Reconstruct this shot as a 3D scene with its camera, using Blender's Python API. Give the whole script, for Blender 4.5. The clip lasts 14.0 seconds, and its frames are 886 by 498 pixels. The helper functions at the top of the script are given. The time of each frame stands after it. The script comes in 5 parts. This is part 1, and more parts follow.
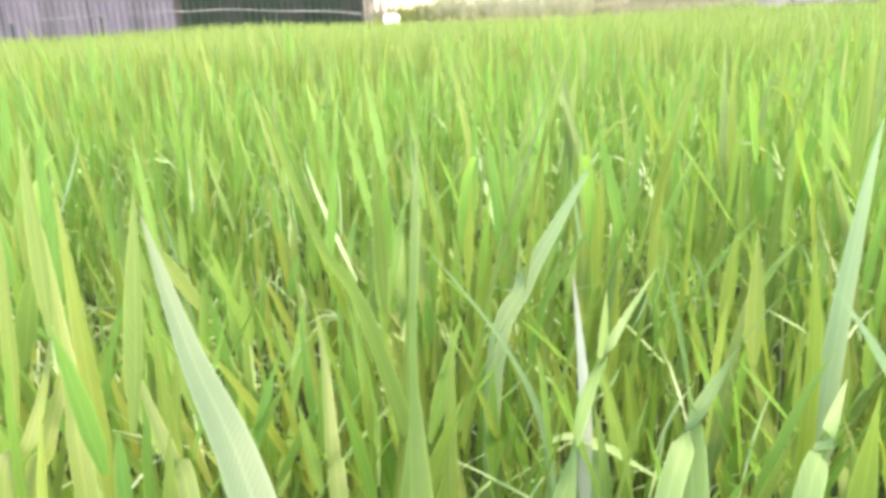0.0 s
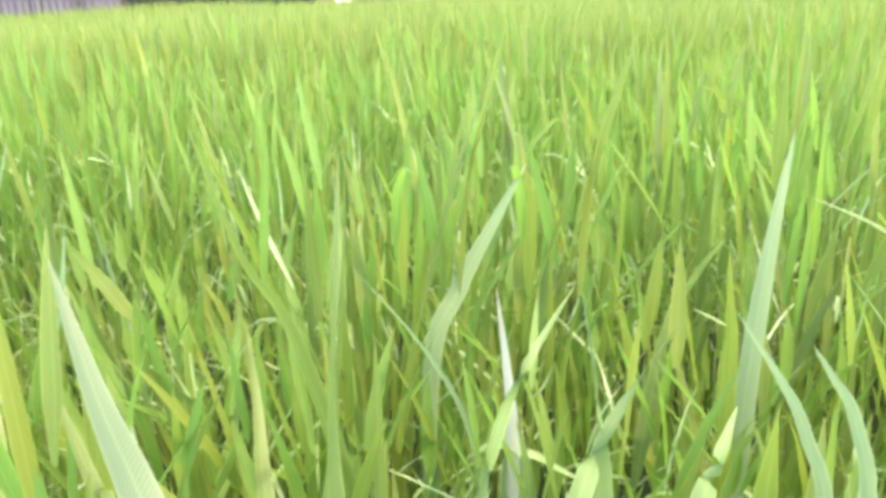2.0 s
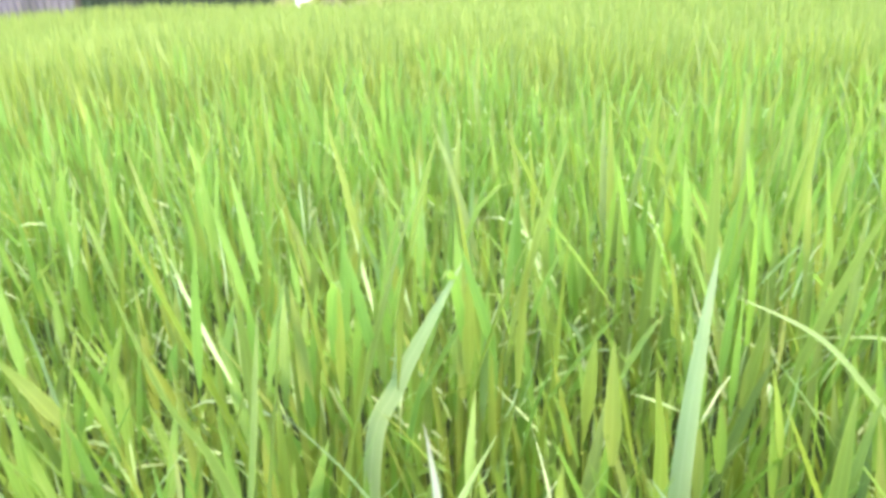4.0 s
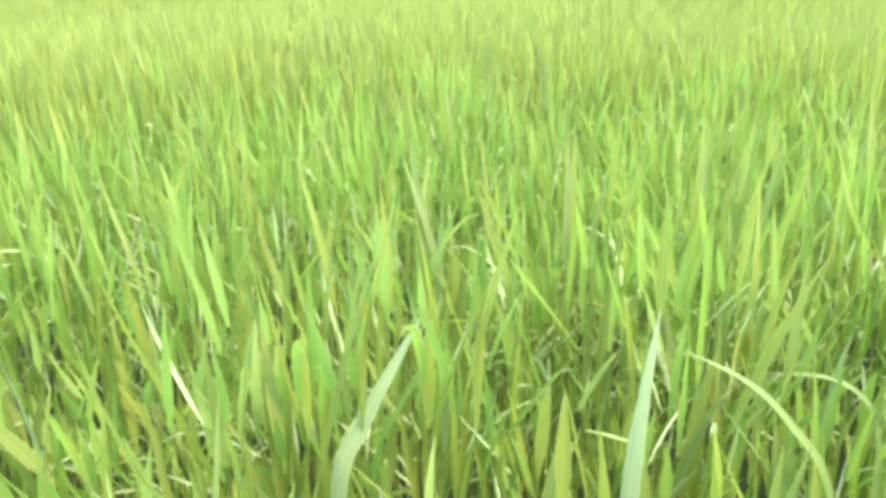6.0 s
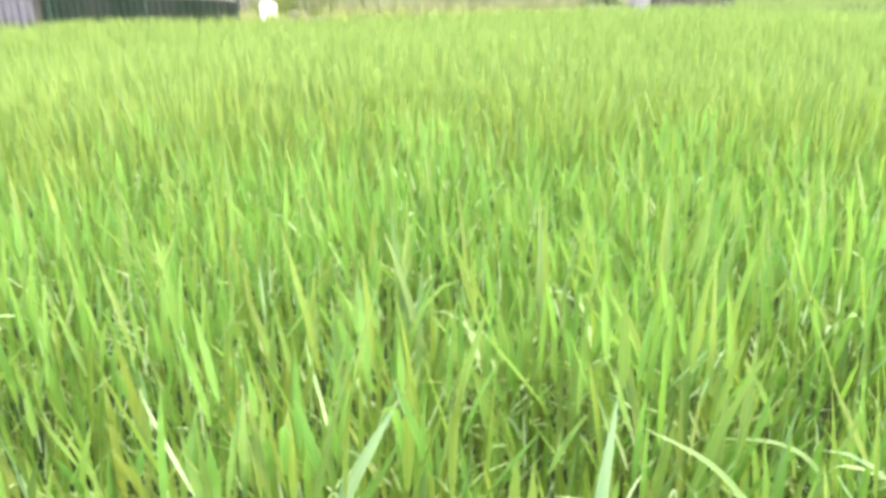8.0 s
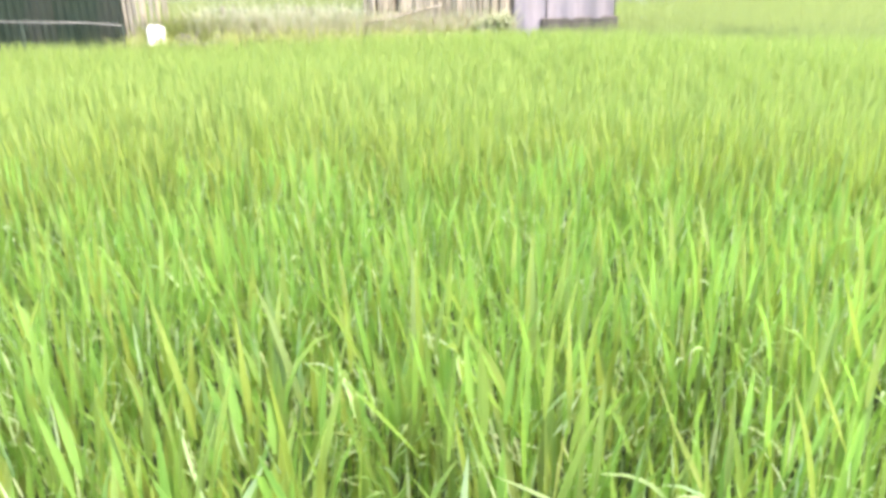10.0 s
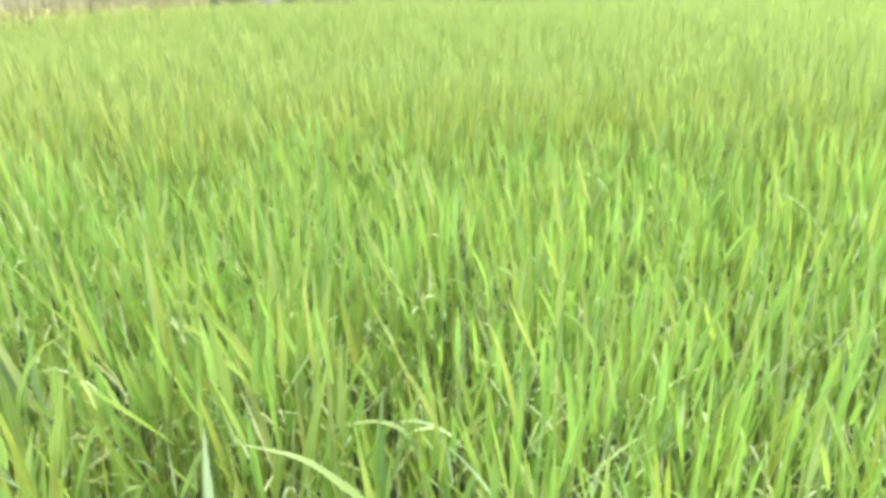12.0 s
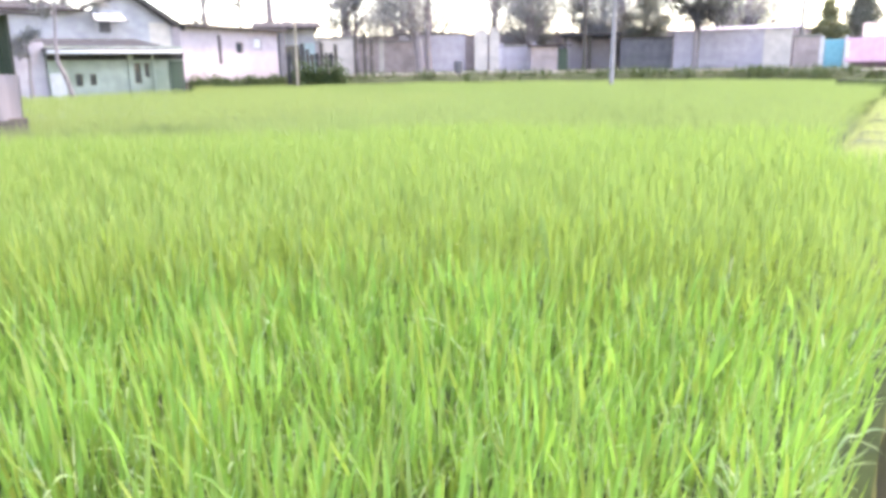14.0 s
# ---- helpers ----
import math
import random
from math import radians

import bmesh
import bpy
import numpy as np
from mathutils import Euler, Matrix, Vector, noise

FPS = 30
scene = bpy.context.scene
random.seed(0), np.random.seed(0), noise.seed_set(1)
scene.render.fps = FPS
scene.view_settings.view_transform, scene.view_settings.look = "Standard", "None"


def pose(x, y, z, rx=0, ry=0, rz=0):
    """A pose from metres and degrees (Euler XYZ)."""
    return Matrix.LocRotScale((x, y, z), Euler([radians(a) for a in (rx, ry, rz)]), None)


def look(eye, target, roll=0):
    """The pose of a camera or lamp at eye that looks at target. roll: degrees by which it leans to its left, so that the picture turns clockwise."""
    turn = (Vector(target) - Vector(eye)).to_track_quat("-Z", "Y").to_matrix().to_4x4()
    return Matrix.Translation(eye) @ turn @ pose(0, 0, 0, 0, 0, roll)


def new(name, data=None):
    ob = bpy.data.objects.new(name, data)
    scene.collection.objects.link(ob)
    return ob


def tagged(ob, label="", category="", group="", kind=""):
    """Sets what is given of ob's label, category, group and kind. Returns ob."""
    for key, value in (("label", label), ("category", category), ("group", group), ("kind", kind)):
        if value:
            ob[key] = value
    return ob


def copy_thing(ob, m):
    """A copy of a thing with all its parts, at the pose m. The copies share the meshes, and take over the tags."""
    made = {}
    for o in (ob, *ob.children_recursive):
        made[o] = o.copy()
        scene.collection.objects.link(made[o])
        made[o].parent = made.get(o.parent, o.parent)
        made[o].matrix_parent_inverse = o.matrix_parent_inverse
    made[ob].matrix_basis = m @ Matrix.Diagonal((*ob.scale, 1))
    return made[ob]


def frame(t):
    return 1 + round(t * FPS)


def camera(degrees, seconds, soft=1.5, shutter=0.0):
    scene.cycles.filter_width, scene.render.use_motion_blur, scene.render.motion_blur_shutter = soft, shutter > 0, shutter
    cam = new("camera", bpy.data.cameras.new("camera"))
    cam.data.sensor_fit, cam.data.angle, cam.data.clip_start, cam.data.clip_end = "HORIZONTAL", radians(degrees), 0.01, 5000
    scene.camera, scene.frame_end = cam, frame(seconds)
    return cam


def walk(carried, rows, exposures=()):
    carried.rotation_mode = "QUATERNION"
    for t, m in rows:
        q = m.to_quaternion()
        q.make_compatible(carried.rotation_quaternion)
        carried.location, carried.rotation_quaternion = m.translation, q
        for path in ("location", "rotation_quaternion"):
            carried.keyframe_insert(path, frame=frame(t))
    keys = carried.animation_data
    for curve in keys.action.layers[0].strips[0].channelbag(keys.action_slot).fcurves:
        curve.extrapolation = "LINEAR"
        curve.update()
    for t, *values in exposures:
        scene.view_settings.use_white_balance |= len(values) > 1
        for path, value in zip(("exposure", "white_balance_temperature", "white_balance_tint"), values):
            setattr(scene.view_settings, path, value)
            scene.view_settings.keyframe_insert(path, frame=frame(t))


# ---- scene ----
cam = camera(60.9, 14.0, soft=4.0)
PATH = [
    (0, (0.25, 0.311, 0.907), (-0.25, 2.148, 0.297), -2.3),
    (0.5, (0.257, 0.311, 0.913), (-0.221, 2.152, 0.294), -2.3),
    (1, (0.262, 0.316, 0.919), (-0.182, 2.157, 0.276), -2.2),
    (1.5, (0.267, 0.313, 0.927), (-0.163, 2.158, 0.287), -2.3),
    (2, (0.274, 0.318, 0.937), (-0.116, 2.16, 0.265), -2.1),
    (2.5, (0.275, 0.332, 0.96), (-0.052, 2.165, 0.23), -1.9),
    (3, (0.28, 0.346, 0.99), (-0.034, 2.17, 0.233), -1.9),
    (3.5, (0.294, 0.357, 1.018), (-0.02, 2.193, 0.288), -2.1),
    (4, (0.301, 0.361, 1.034), (-0.005, 2.21, 0.335), -2.1),
    (4.2, (0.305, 0.36, 1.039), (-0.004, 2.214, 0.355), -1.9),
    (6.3, (0.333, 0.359, 1.127), (0.07, 2.187, 0.36), -1.7),
    (6.5, (0.335, 0.358, 1.135), (0.07, 2.183, 0.36), -1.8),
    (7, (0.334, 0.349, 1.15), (0.073, 2.169, 0.365), -1.8),
    (7.2, (0.334, 0.343, 1.157), (0.082, 2.171, 0.387), -1.6),
    (9.3, (0.372, 0.323, 1.258), (0.245, 2.199, 0.579), -1.7),
    (9.5, (0.377, 0.32, 1.257), (0.289, 2.199, 0.578), -1.4),
    (10, (0.403, 0.317, 1.266), (0.422, 2.201, 0.593), -1.1),
    (10.5, (0.428, 0.318, 1.274), (0.522, 2.202, 0.611), -1.3),
    (11, (0.46, 0.302, 1.27), (0.703, 2.168, 0.591), -1.3),
    (11.5, (0.457, 0.28, 1.271), (0.885, 2.091, 0.537), -1.4),
    (12, (0.465, 0.252, 1.28), (1.05, 2.009, 0.524), -1.7),
    (12.5, (0.481, 0.227, 1.279), (1.239, 1.921, 0.534), -1.3),
    (13, (0.501, 0.198, 1.285), (1.456, 1.8, 0.565), -0.8),
    (13.5, (0.535, 0.181, 1.305), (1.675, 1.672, 0.614), -0.9),
    (13.7, (0.553, 0.166, 1.318), (1.731, 1.656, 0.690), -1.1),
    (13.8, (0.559, 0.158, 1.330), (1.776, 1.637, 0.754), -1.1),
    (14, (0.569, 0.143, 1.35), (1.835, 1.616, 0.871), -0.9),
]
EXPOSURES = [
    (0.0, 3.08, 9350.0, 17.3),
    (2.5, 3.12, 9350.0, 17.3),
    (3.0, 3.16, 9150.0, 13.2),
    (4.2, 3.22, 9150.0, 12.2),
    (6.3, 3.23, 9350.0, 15.3),
    (6.7, 3.23, 9350.0, 15.3),
    (7.0, 3.21, 9150.0, 7.5),
    (7.3, 3.21, 9150.0, 7.5),
    (9.3, 3.29, 9350.0, 14.0),
    (10.5, 3.27, 9050.0, 18.8),
    (12.0, 3.17, 9050.0, 18.3),
    (13.0, 3.17, 8850.0, 17.8),
    (13.5, 3.20, 8650.0, 18.8),
    (14.0, 3.14, 8550.0, 22.8),
]
walk(cam, [(t, look(eye, target, roll)) for t, eye, target, roll in PATH], EXPOSURES)

# ---- world, sun ----
SUN_AZ, SUN_EL = radians(-25), radians(64)          # azimuth from +x towards +y
world = bpy.data.worlds.new("sky")
scene.world = world
world.use_nodes = True
wn, wl = world.node_tree.nodes, world.node_tree.links
sky = wn.new("ShaderNodeTexSky")
sky.sky_type, sky.sun_disc = "NISHITA", False
sky.sun_elevation, sky.sun_rotation = SUN_EL, radians(90) - SUN_AZ
sky.dust_density, sky.air_density = 0.6, 0.9
wn["Background"].inputs["Strength"].default_value = 0.15
wl.new(sky.outputs[0], wn["Background"].inputs["Color"])
sun_data = bpy.data.lights.new("sun", "SUN")
sun_data.energy, sun_data.angle, sun_data.color = 0.95, radians(10.0), (1.0, 0.95, 0.89)
sun = new("sun", sun_data)
sun_way = Vector((math.cos(SUN_EL) * math.cos(SUN_AZ), math.cos(SUN_EL) * math.sin(SUN_AZ), math.sin(SUN_EL)))
sun.matrix_world = look(sun_way * 60, (0, 0, 0))


# ---- materials ----
def material(name, low, high, rough=0.7, scale=6.0, detail=6.0, bump=0.15, spec=0.3, metal=0.0, stain=None, stain_scale=0.8, coords="Object", stretch=(1, 1, 1)):
    """Two tones mixed by fine noise, stains of a third tone by coarse noise, and a bump."""
    m = bpy.data.materials.new(name)
    m.use_nodes = True
    n, l = m.node_tree.nodes, m.node_tree.links
    b = n["Principled BSDF"]
    co = n.new("ShaderNodeTexCoord")
    mp = n.new("ShaderNodeMapping")
    mp.inputs["Scale"].default_value = stretch
    l.new(co.outputs[coords], mp.inputs["Vector"])
    tex = n.new("ShaderNodeTexNoise")
    tex.inputs["Scale"].default_value, tex.inputs["Detail"].default_value = scale, detail
    l.new(mp.outputs[0], tex.inputs["Vector"])
    ramp = n.new("ShaderNodeValToRGB")
    ramp.color_ramp.elements[0].position, ramp.color_ramp.elements[1].position = 0.35, 0.68
    ramp.color_ramp.elements[0].color, ramp.color_ramp.elements[1].color = (*low, 1), (*high, 1)
    l.new(tex.outputs["Fac"], ramp.inputs["Fac"])
    out = ramp.outputs["Color"]
    if stain:
        t2 = n.new("ShaderNodeTexNoise")
        t2.inputs["Scale"].default_value, t2.inputs["Detail"].default_value = stain_scale, 4
        l.new(mp.outputs[0], t2.inputs["Vector"])
        r2 = n.new("ShaderNodeValToRGB")
        r2.color_ramp.elements[0].position, r2.color_ramp.elements[1].position = 0.48, 0.72
        l.new(t2.outputs["Fac"], r2.inputs["Fac"])
        mix = n.new("ShaderNodeMix")
        mix.data_type = "RGBA"
        l.new(r2.outputs["Color"], mix.inputs["Factor"])
        l.new(out, mix.inputs[6])
        mix.inputs[7].default_value = (*stain, 1)
        out = mix.outputs[2]
    l.new(out, b.inputs["Base Color"])
    b.inputs["Roughness"].default_value, b.inputs["Metallic"].default_value = rough, metal
    b.inputs["Specular IOR Level"].default_value = spec
    if bump:
        bm_ = n.new("ShaderNodeBump")
        bm_.inputs["Strength"].default_value, bm_.inputs["Distance"].default_value = bump, 0.02
        l.new(tex.outputs["Fac"], bm_.inputs["Height"])
        l.new(bm_.outputs[0], b.inputs["Normal"])
    return m


def leaf_material(name, tones, random_from="island", through_part=0.5, rough=0.5, spec=0.35, tip=(0.25, 0.32, 0.10)):
    """A blade: tones by chance from blade to blade, a paler dry tip, fine veins, light coming through."""
    m = bpy.data.materials.new(name)
    m.use_nodes = True
    n, l = m.node_tree.nodes, m.node_tree.links
    b, end = n["Principled BSDF"], n["Material Output"]
    if random_from == "island":
        chance = n.new("ShaderNodeNewGeometry").outputs["Random Per Island"]
    else:
        chance = n.new("ShaderNodeObjectInfo").outputs["Random"]
    ramp = n.new("ShaderNodeValToRGB")
    cr = ramp.color_ramp
    cr.elements[0].color, cr.elements[1].color = (*tones[0], 1), (*tones[-1], 1)
    for k, tone in enumerate(tones[1:-1], 1):
        cr.elements.new(k / (len(tones) - 1)).color = (*tone, 1)
    l.new(chance, ramp.inputs["Fac"])
    along = n.new("ShaderNodeAttribute")
    along.attribute_name = "along"
    co = n.new("ShaderNodeTexCoord")
    patch = n.new("ShaderNodeTexNoise")
    patch.inputs["Scale"].default_value, patch.inputs["Detail"].default_value = 9.0, 3.0
    l.new(co.outputs["Object"], patch.inputs["Vector"])
    # dry tip: along near 1, at differing lengths
    rng = n.new("ShaderNodeMapRange")
    rng.inputs["From Min"].default_value, rng.inputs["From Max"].default_value = 0.80, 1.12
    l.new(along.outputs["Fac"], rng.inputs["Value"])
    mix = n.new("ShaderNodeMix")
    mix.data_type = "RGBA"
    l.new(rng.outputs[0], mix.inputs["Factor"])
    l.new(ramp.outputs["Color"], mix.inputs[6])
    mix.inputs[7].default_value = (*tip, 1)
    # paler margins and a pale thin midrib
    across = n.new("ShaderNodeAttribute")
    across.attribute_name = "across"
    edge = n.new("ShaderNodeValToRGB")
    ec = edge.color_ramp
    ec.elements[0].position, ec.elements[0].color = 0.0, (0.30, 0.30, 0.30, 1)
    ec.elements[1].position, ec.elements[1].color = 1.0, (0.38, 0.38, 0.38, 1)
    ec.elements.new(0.16).color = (0, 0, 0, 1)
    ec.elements.new(0.74).color = (0, 0, 0, 1)
    l.new(across.outputs["Fac"], edge.inputs["Fac"])
    rim = n.new("ShaderNodeMix")
    rim.data_type = "RGBA"
    l.new(edge.outputs["Color"], rim.inputs["Factor"])
    l.new(mix.outputs[2], rim.inputs[6])
    rim.inputs[7].default_value = (*[min(0.6, v * 1.45 + 0.03) for v in tones[len(tones) // 2]], 1)
    hsv = n.new("ShaderNodeHueSaturation")
    vr = n.new("ShaderNodeMapRange")
    vr.inputs["To Min"].default_value, vr.inputs["To Max"].default_value = 0.88, 1.12
    l.new(patch.outputs["Fac"], vr.inputs["Value"])
    l.new(vr.outputs[0], hsv.inputs["Value"])
    l.new(rim.outputs[2], hsv.inputs["Color"])
    l.new(hsv.outputs["Color"], b.inputs["Base Color"])
    b.inputs["Roughness"].default_value, b.inputs["Specular IOR Level"].default_value = rough, spec
    veins = n.new("ShaderNodeTexWave")
    veins.inputs["Scale"].default_value, veins.inputs["Distortion"].default_value = 160.0, 1.0
    l.new(co.outputs["Object"], veins.inputs["Vector"])
    bp = n.new("ShaderNodeBump")
    bp.inputs["Strength"].default_value, bp.inputs["Distance"].default_value = 0.12, 0.002
    l.new(veins.outputs["Fac"], bp.inputs["Height"])
    l.new(bp.outputs[0], b.inputs["Normal"])
    tr = n.new("ShaderNodeBsdfTranslucent")
    warm = n.new("ShaderNodeMix")
    warm.data_type, warm.blend_type = "RGBA", "MULTIPLY"
    warm.inputs["Factor"].default_value = 1.0
    l.new(hsv.outputs["Color"], warm.inputs[6])
    warm.inputs[7].default_value = (0.95, 1.12, 0.92, 1)
    l.new(warm.outputs[2], tr.inputs["Color"])
    ms = n.new("ShaderNodeMixShader")
    ms.inputs["Fac"].default_value = through_part
    l.new(b.outputs[0], ms.inputs[1])
    l.new(tr.outputs[0], ms.inputs[2])
    l.new(ms.outputs[0], end.inputs["Surface"])
    return m


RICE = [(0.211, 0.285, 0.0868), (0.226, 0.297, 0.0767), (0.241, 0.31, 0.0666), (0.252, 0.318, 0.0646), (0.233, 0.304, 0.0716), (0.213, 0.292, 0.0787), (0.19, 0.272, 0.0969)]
# lower blades lighter and greener than the top ones, brightening the shade by colour
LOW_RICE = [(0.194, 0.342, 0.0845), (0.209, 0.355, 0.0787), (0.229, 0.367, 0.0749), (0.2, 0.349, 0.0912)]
# paler, yellower tones for mid and far rice paint distance haze into the blades
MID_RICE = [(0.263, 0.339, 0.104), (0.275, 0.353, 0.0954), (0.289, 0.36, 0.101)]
HAZED_FAR_RICE = [(0.266, 0.321, 0.115), (0.278, 0.332, 0.115), (0.288, 0.337, 0.124)]
rice_leaf = leaf_material("rice_leaf", RICE, "object", 0.56, 0.45, 0.5)
rice_many = leaf_material("rice_blades", RICE)
rice_low = leaf_material("lifted_lower_rice_blades", LOW_RICE, through_part=0.6, spec=0.45)
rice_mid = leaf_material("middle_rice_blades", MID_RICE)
rice_far = leaf_material("hazed_far_rice_blades", HAZED_FAR_RICE)
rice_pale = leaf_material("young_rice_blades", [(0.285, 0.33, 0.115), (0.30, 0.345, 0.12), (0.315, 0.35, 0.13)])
grass_dry = leaf_material("dry_grass_blades", [(0.47, 0.42, 0.33), (0.55, 0.49, 0.41), (0.37, 0.38, 0.25), (0.60, 0.54, 0.46)], through_part=0.5)
verge_grass = leaf_material("verge_grass_blades", [(0.06, 0.085, 0.032), (0.07, 0.095, 0.036), (0.085, 0.10, 0.045)], through_part=0.3, tip=(0.10, 0.11, 0.06))
pale_leaf = leaf_material("pale_rice_leaf", [(0.28, 0.39, 0.19), (0.34, 0.44, 0.23)], "object", 0.35, tip=(0.38, 0.46, 0.27))
# very pale tones: glints of light painted as thin blades
glint_many = leaf_material("glint_rice_blades", [(0.26, 0.43, 0.15), (0.33, 0.49, 0.22), (0.43, 0.56, 0.33)], through_part=0.4, tip=(0.40, 0.52, 0.29))
bund_grass = leaf_material("bund_grass_blades", [(0.36, 0.39, 0.15), (0.40, 0.42, 0.17), (0.43, 0.44, 0.20)], tip=(0.44, 0.44, 0.22))
pasture = leaf_material("pasture_blades", [(0.20, 0.235, 0.09), (0.235, 0.265, 0.10), (0.26, 0.28, 0.12)], tip=(0.30, 0.29, 0.15))
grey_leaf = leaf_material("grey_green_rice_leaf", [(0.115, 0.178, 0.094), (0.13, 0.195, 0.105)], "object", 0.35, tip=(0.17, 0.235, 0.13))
bent_leaf = leaf_material("pale_bent_rice_leaf", [(0.16, 0.26, 0.09), (0.175, 0.275, 0.10)], "object", 0.4, tip=(0.19, 0.275, 0.115))
# leaf tones greyed and lifted, with haze painted into them
tree_dark = leaf_material("dark_tree_leaves", [(0.10, 0.10, 0.11), (0.12, 0.115, 0.125), (0.135, 0.13, 0.14)], rough=0.7, spec=0.1, through_part=0.4, tip=(0.12, 0.12, 0.11))
road_dust = material("dusty_road", (0.11, 0.11, 0.09), (0.18, 0.177, 0.15), 0.9, 1.2, 8, 0.3, stain=(0.16, 0.17, 0.12), stain_scale=0.25)
dry_leaf = leaf_material("dry_rice_leaf", [(0.64, 0.60, 0.48), (0.68, 0.64, 0.53)], "object", 0.3, tip=(0.48, 0.34, 0.24))
bleached_leaf = leaf_material("bleached_rice_leaf", [(0.215, 0.335, 0.125), (0.245, 0.355, 0.145)], "object", 0.35, tip=(0.28, 0.36, 0.17))
yellow_leaf = leaf_material("yellow_green_rice_leaf", [(0.29, 0.36, 0.065), (0.32, 0.375, 0.07)], "object", 0.5, tip=(0.31, 0.34, 0.09))
stem_green = leaf_material("rice_stem", [(0.15, 0.24, 0.05), (0.20, 0.28, 0.06)], "object", 0.2)
# distance haze painted into the leaf colour: pale grey-lilac and grey, not green
tree_hazed = leaf_material("hazed_tree_leaves", [(0.26, 0.245, 0.265), (0.29, 0.27, 0.29), (0.32, 0.30, 0.32)], rough=0.7, spec=0.1, through_part=0.45, tip=(0.14, 0.14, 0.12))
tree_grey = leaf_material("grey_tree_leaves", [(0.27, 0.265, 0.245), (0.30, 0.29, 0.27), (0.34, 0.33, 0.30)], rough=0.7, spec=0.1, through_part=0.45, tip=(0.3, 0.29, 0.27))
tree_olive = leaf_material("olive_tree_leaves", [(0.30, 0.30, 0.19), (0.34, 0.33, 0.21), (0.38, 0.36, 0.25)], rough=0.7, spec=0.1, through_part=0.5, tip=(0.22, 0.2, 0.14))
pale_bush = leaf_material("pale_bush_leaves", [(0.34, 0.38, 0.24), (0.42, 0.45, 0.31), (0.48, 0.49, 0.37)], rough=0.7, spec=0.1, through_part=0.35, tip=(0.46, 0.46, 0.36))
hedge_green = leaf_material("hedge_leaves", [(0.05, 0.08, 0.04), (0.07, 0.105, 0.05), (0.09, 0.125, 0.06)], rough=0.7, spec=0.1, through_part=0.3, tip=(0.09, 0.12, 0.05))
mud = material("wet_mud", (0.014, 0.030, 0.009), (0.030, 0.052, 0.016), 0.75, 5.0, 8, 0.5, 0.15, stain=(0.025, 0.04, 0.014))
earth = material("field_earth", (0.05, 0.065, 0.025), (0.085, 0.10, 0.035), 0.85, 2.0, 8, 0.4, stain=(0.10, 0.12, 0.04), stain_scale=0.3)
path_mud = material("path_mud", (0.055, 0.05, 0.045), (0.11, 0.10, 0.09), 0.6, 9.0, 8, 0.5, stain=(0.05, 0.06, 0.03))
verge = material("verge_earth", (0.038, 0.05, 0.022), (0.06, 0.072, 0.034), 0.9, 3.0, 8, 0.4, stain=(0.035, 0.045, 0.02))
concrete = material("concrete", (0.17, 0.165, 0.16), (0.26, 0.25, 0.245), 0.85, 5.0, 8, 0.2, stain=(0.13, 0.125, 0.12))
dark_sheet = material("dark_green_sheet", (0.018, 0.040, 0.026), (0.030, 0.056, 0.036), 0.55, 3.0, 6, 0.15, 0.4, stain=(0.05, 0.06, 0.05), stretch=(4, 4, 0.6))
grey_sheet = material("grey_sheet", (0.22, 0.20, 0.24), (0.32, 0.29, 0.34), 0.6, 3.0, 6, 0.15, stain=(0.16, 0.15, 0.17), stretch=(4, 4, 0.5))
tarp = material("grey_tarpaulin", (0.19, 0.17, 0.195), (0.26, 0.23, 0.26), 0.6, 4.0, 5, 0.2, 0.3, stain=(0.15, 0.135, 0.15), stretch=(3, 3, 0.6))
tan_backing = material("tan_backing", (0.25, 0.22, 0.175), (0.36, 0.32, 0.26), 0.85, 9.0, 6, 0.3, stain=(0.20, 0.18, 0.14), stretch=(4, 4, 0.6))
bamboo = material("weathered_bamboo", (0.25, 0.215, 0.17), (0.40, 0.35, 0.285), 0.75, 12.0, 5, 0.2, stain=(0.14, 0.12, 0.10), stretch=(2, 2, 0.3))
wood_dark = material("dark_wood", (0.05, 0.045, 0.04), (0.10, 0.09, 0.08), 0.8, 10.0, 5, 0.2, stretch=(3, 3, 0.4))
white_plastic = material("white_plastic", (0.85, 0.85, 0.84), (0.93, 0.93, 0.92), 0.35, 6.0, 3, 0.05, 0.5)
wire_grey = material("pipe_grey", (0.16, 0.16, 0.155), (0.24, 0.24, 0.23), 0.5, 9.0, 3, 0.05)
plaster_green = material("green_plaster", (0.24, 0.28, 0.25), (0.34, 0.38, 0.34), 0.85, 3.0, 7, 0.15, stain=(0.17, 0.21, 0.16), stain_scale=0.6)
plaster_white = material("white_plaster", (0.31, 0.31, 0.34), (0.40, 0.40, 0.43), 0.85, 3.0, 7, 0.15, stain=(0.28, 0.27, 0.29), stain_scale=0.5)
plaster_pink = material("pink_white_plaster", (0.37, 0.315, 0.345), (0.45, 0.385, 0.42), 0.85, 3.0, 7, 0.15, stain=(0.33, 0.30, 0.34), stain_scale=0.4)
plaster_lilac = material("lilac_plaster", (0.35, 0.32, 0.37), (0.44, 0.41, 0.46), 0.85, 3.0, 7, 0.15, stain=(0.32, 0.30, 0.36), stain_scale=0.4)
plaster_brown = material("brown_plaster", (0.30, 0.24, 0.24), (0.40, 0.33, 0.33), 0.85, 3.0, 7, 0.15, stain=(0.20, 0.17, 0.17))
plaster_slate = material("slate_sheet", (0.08, 0.08, 0.095), (0.12, 0.12, 0.14), 0.7, 3.0, 6, 0.15, stain=(0.09, 0.10, 0.10))
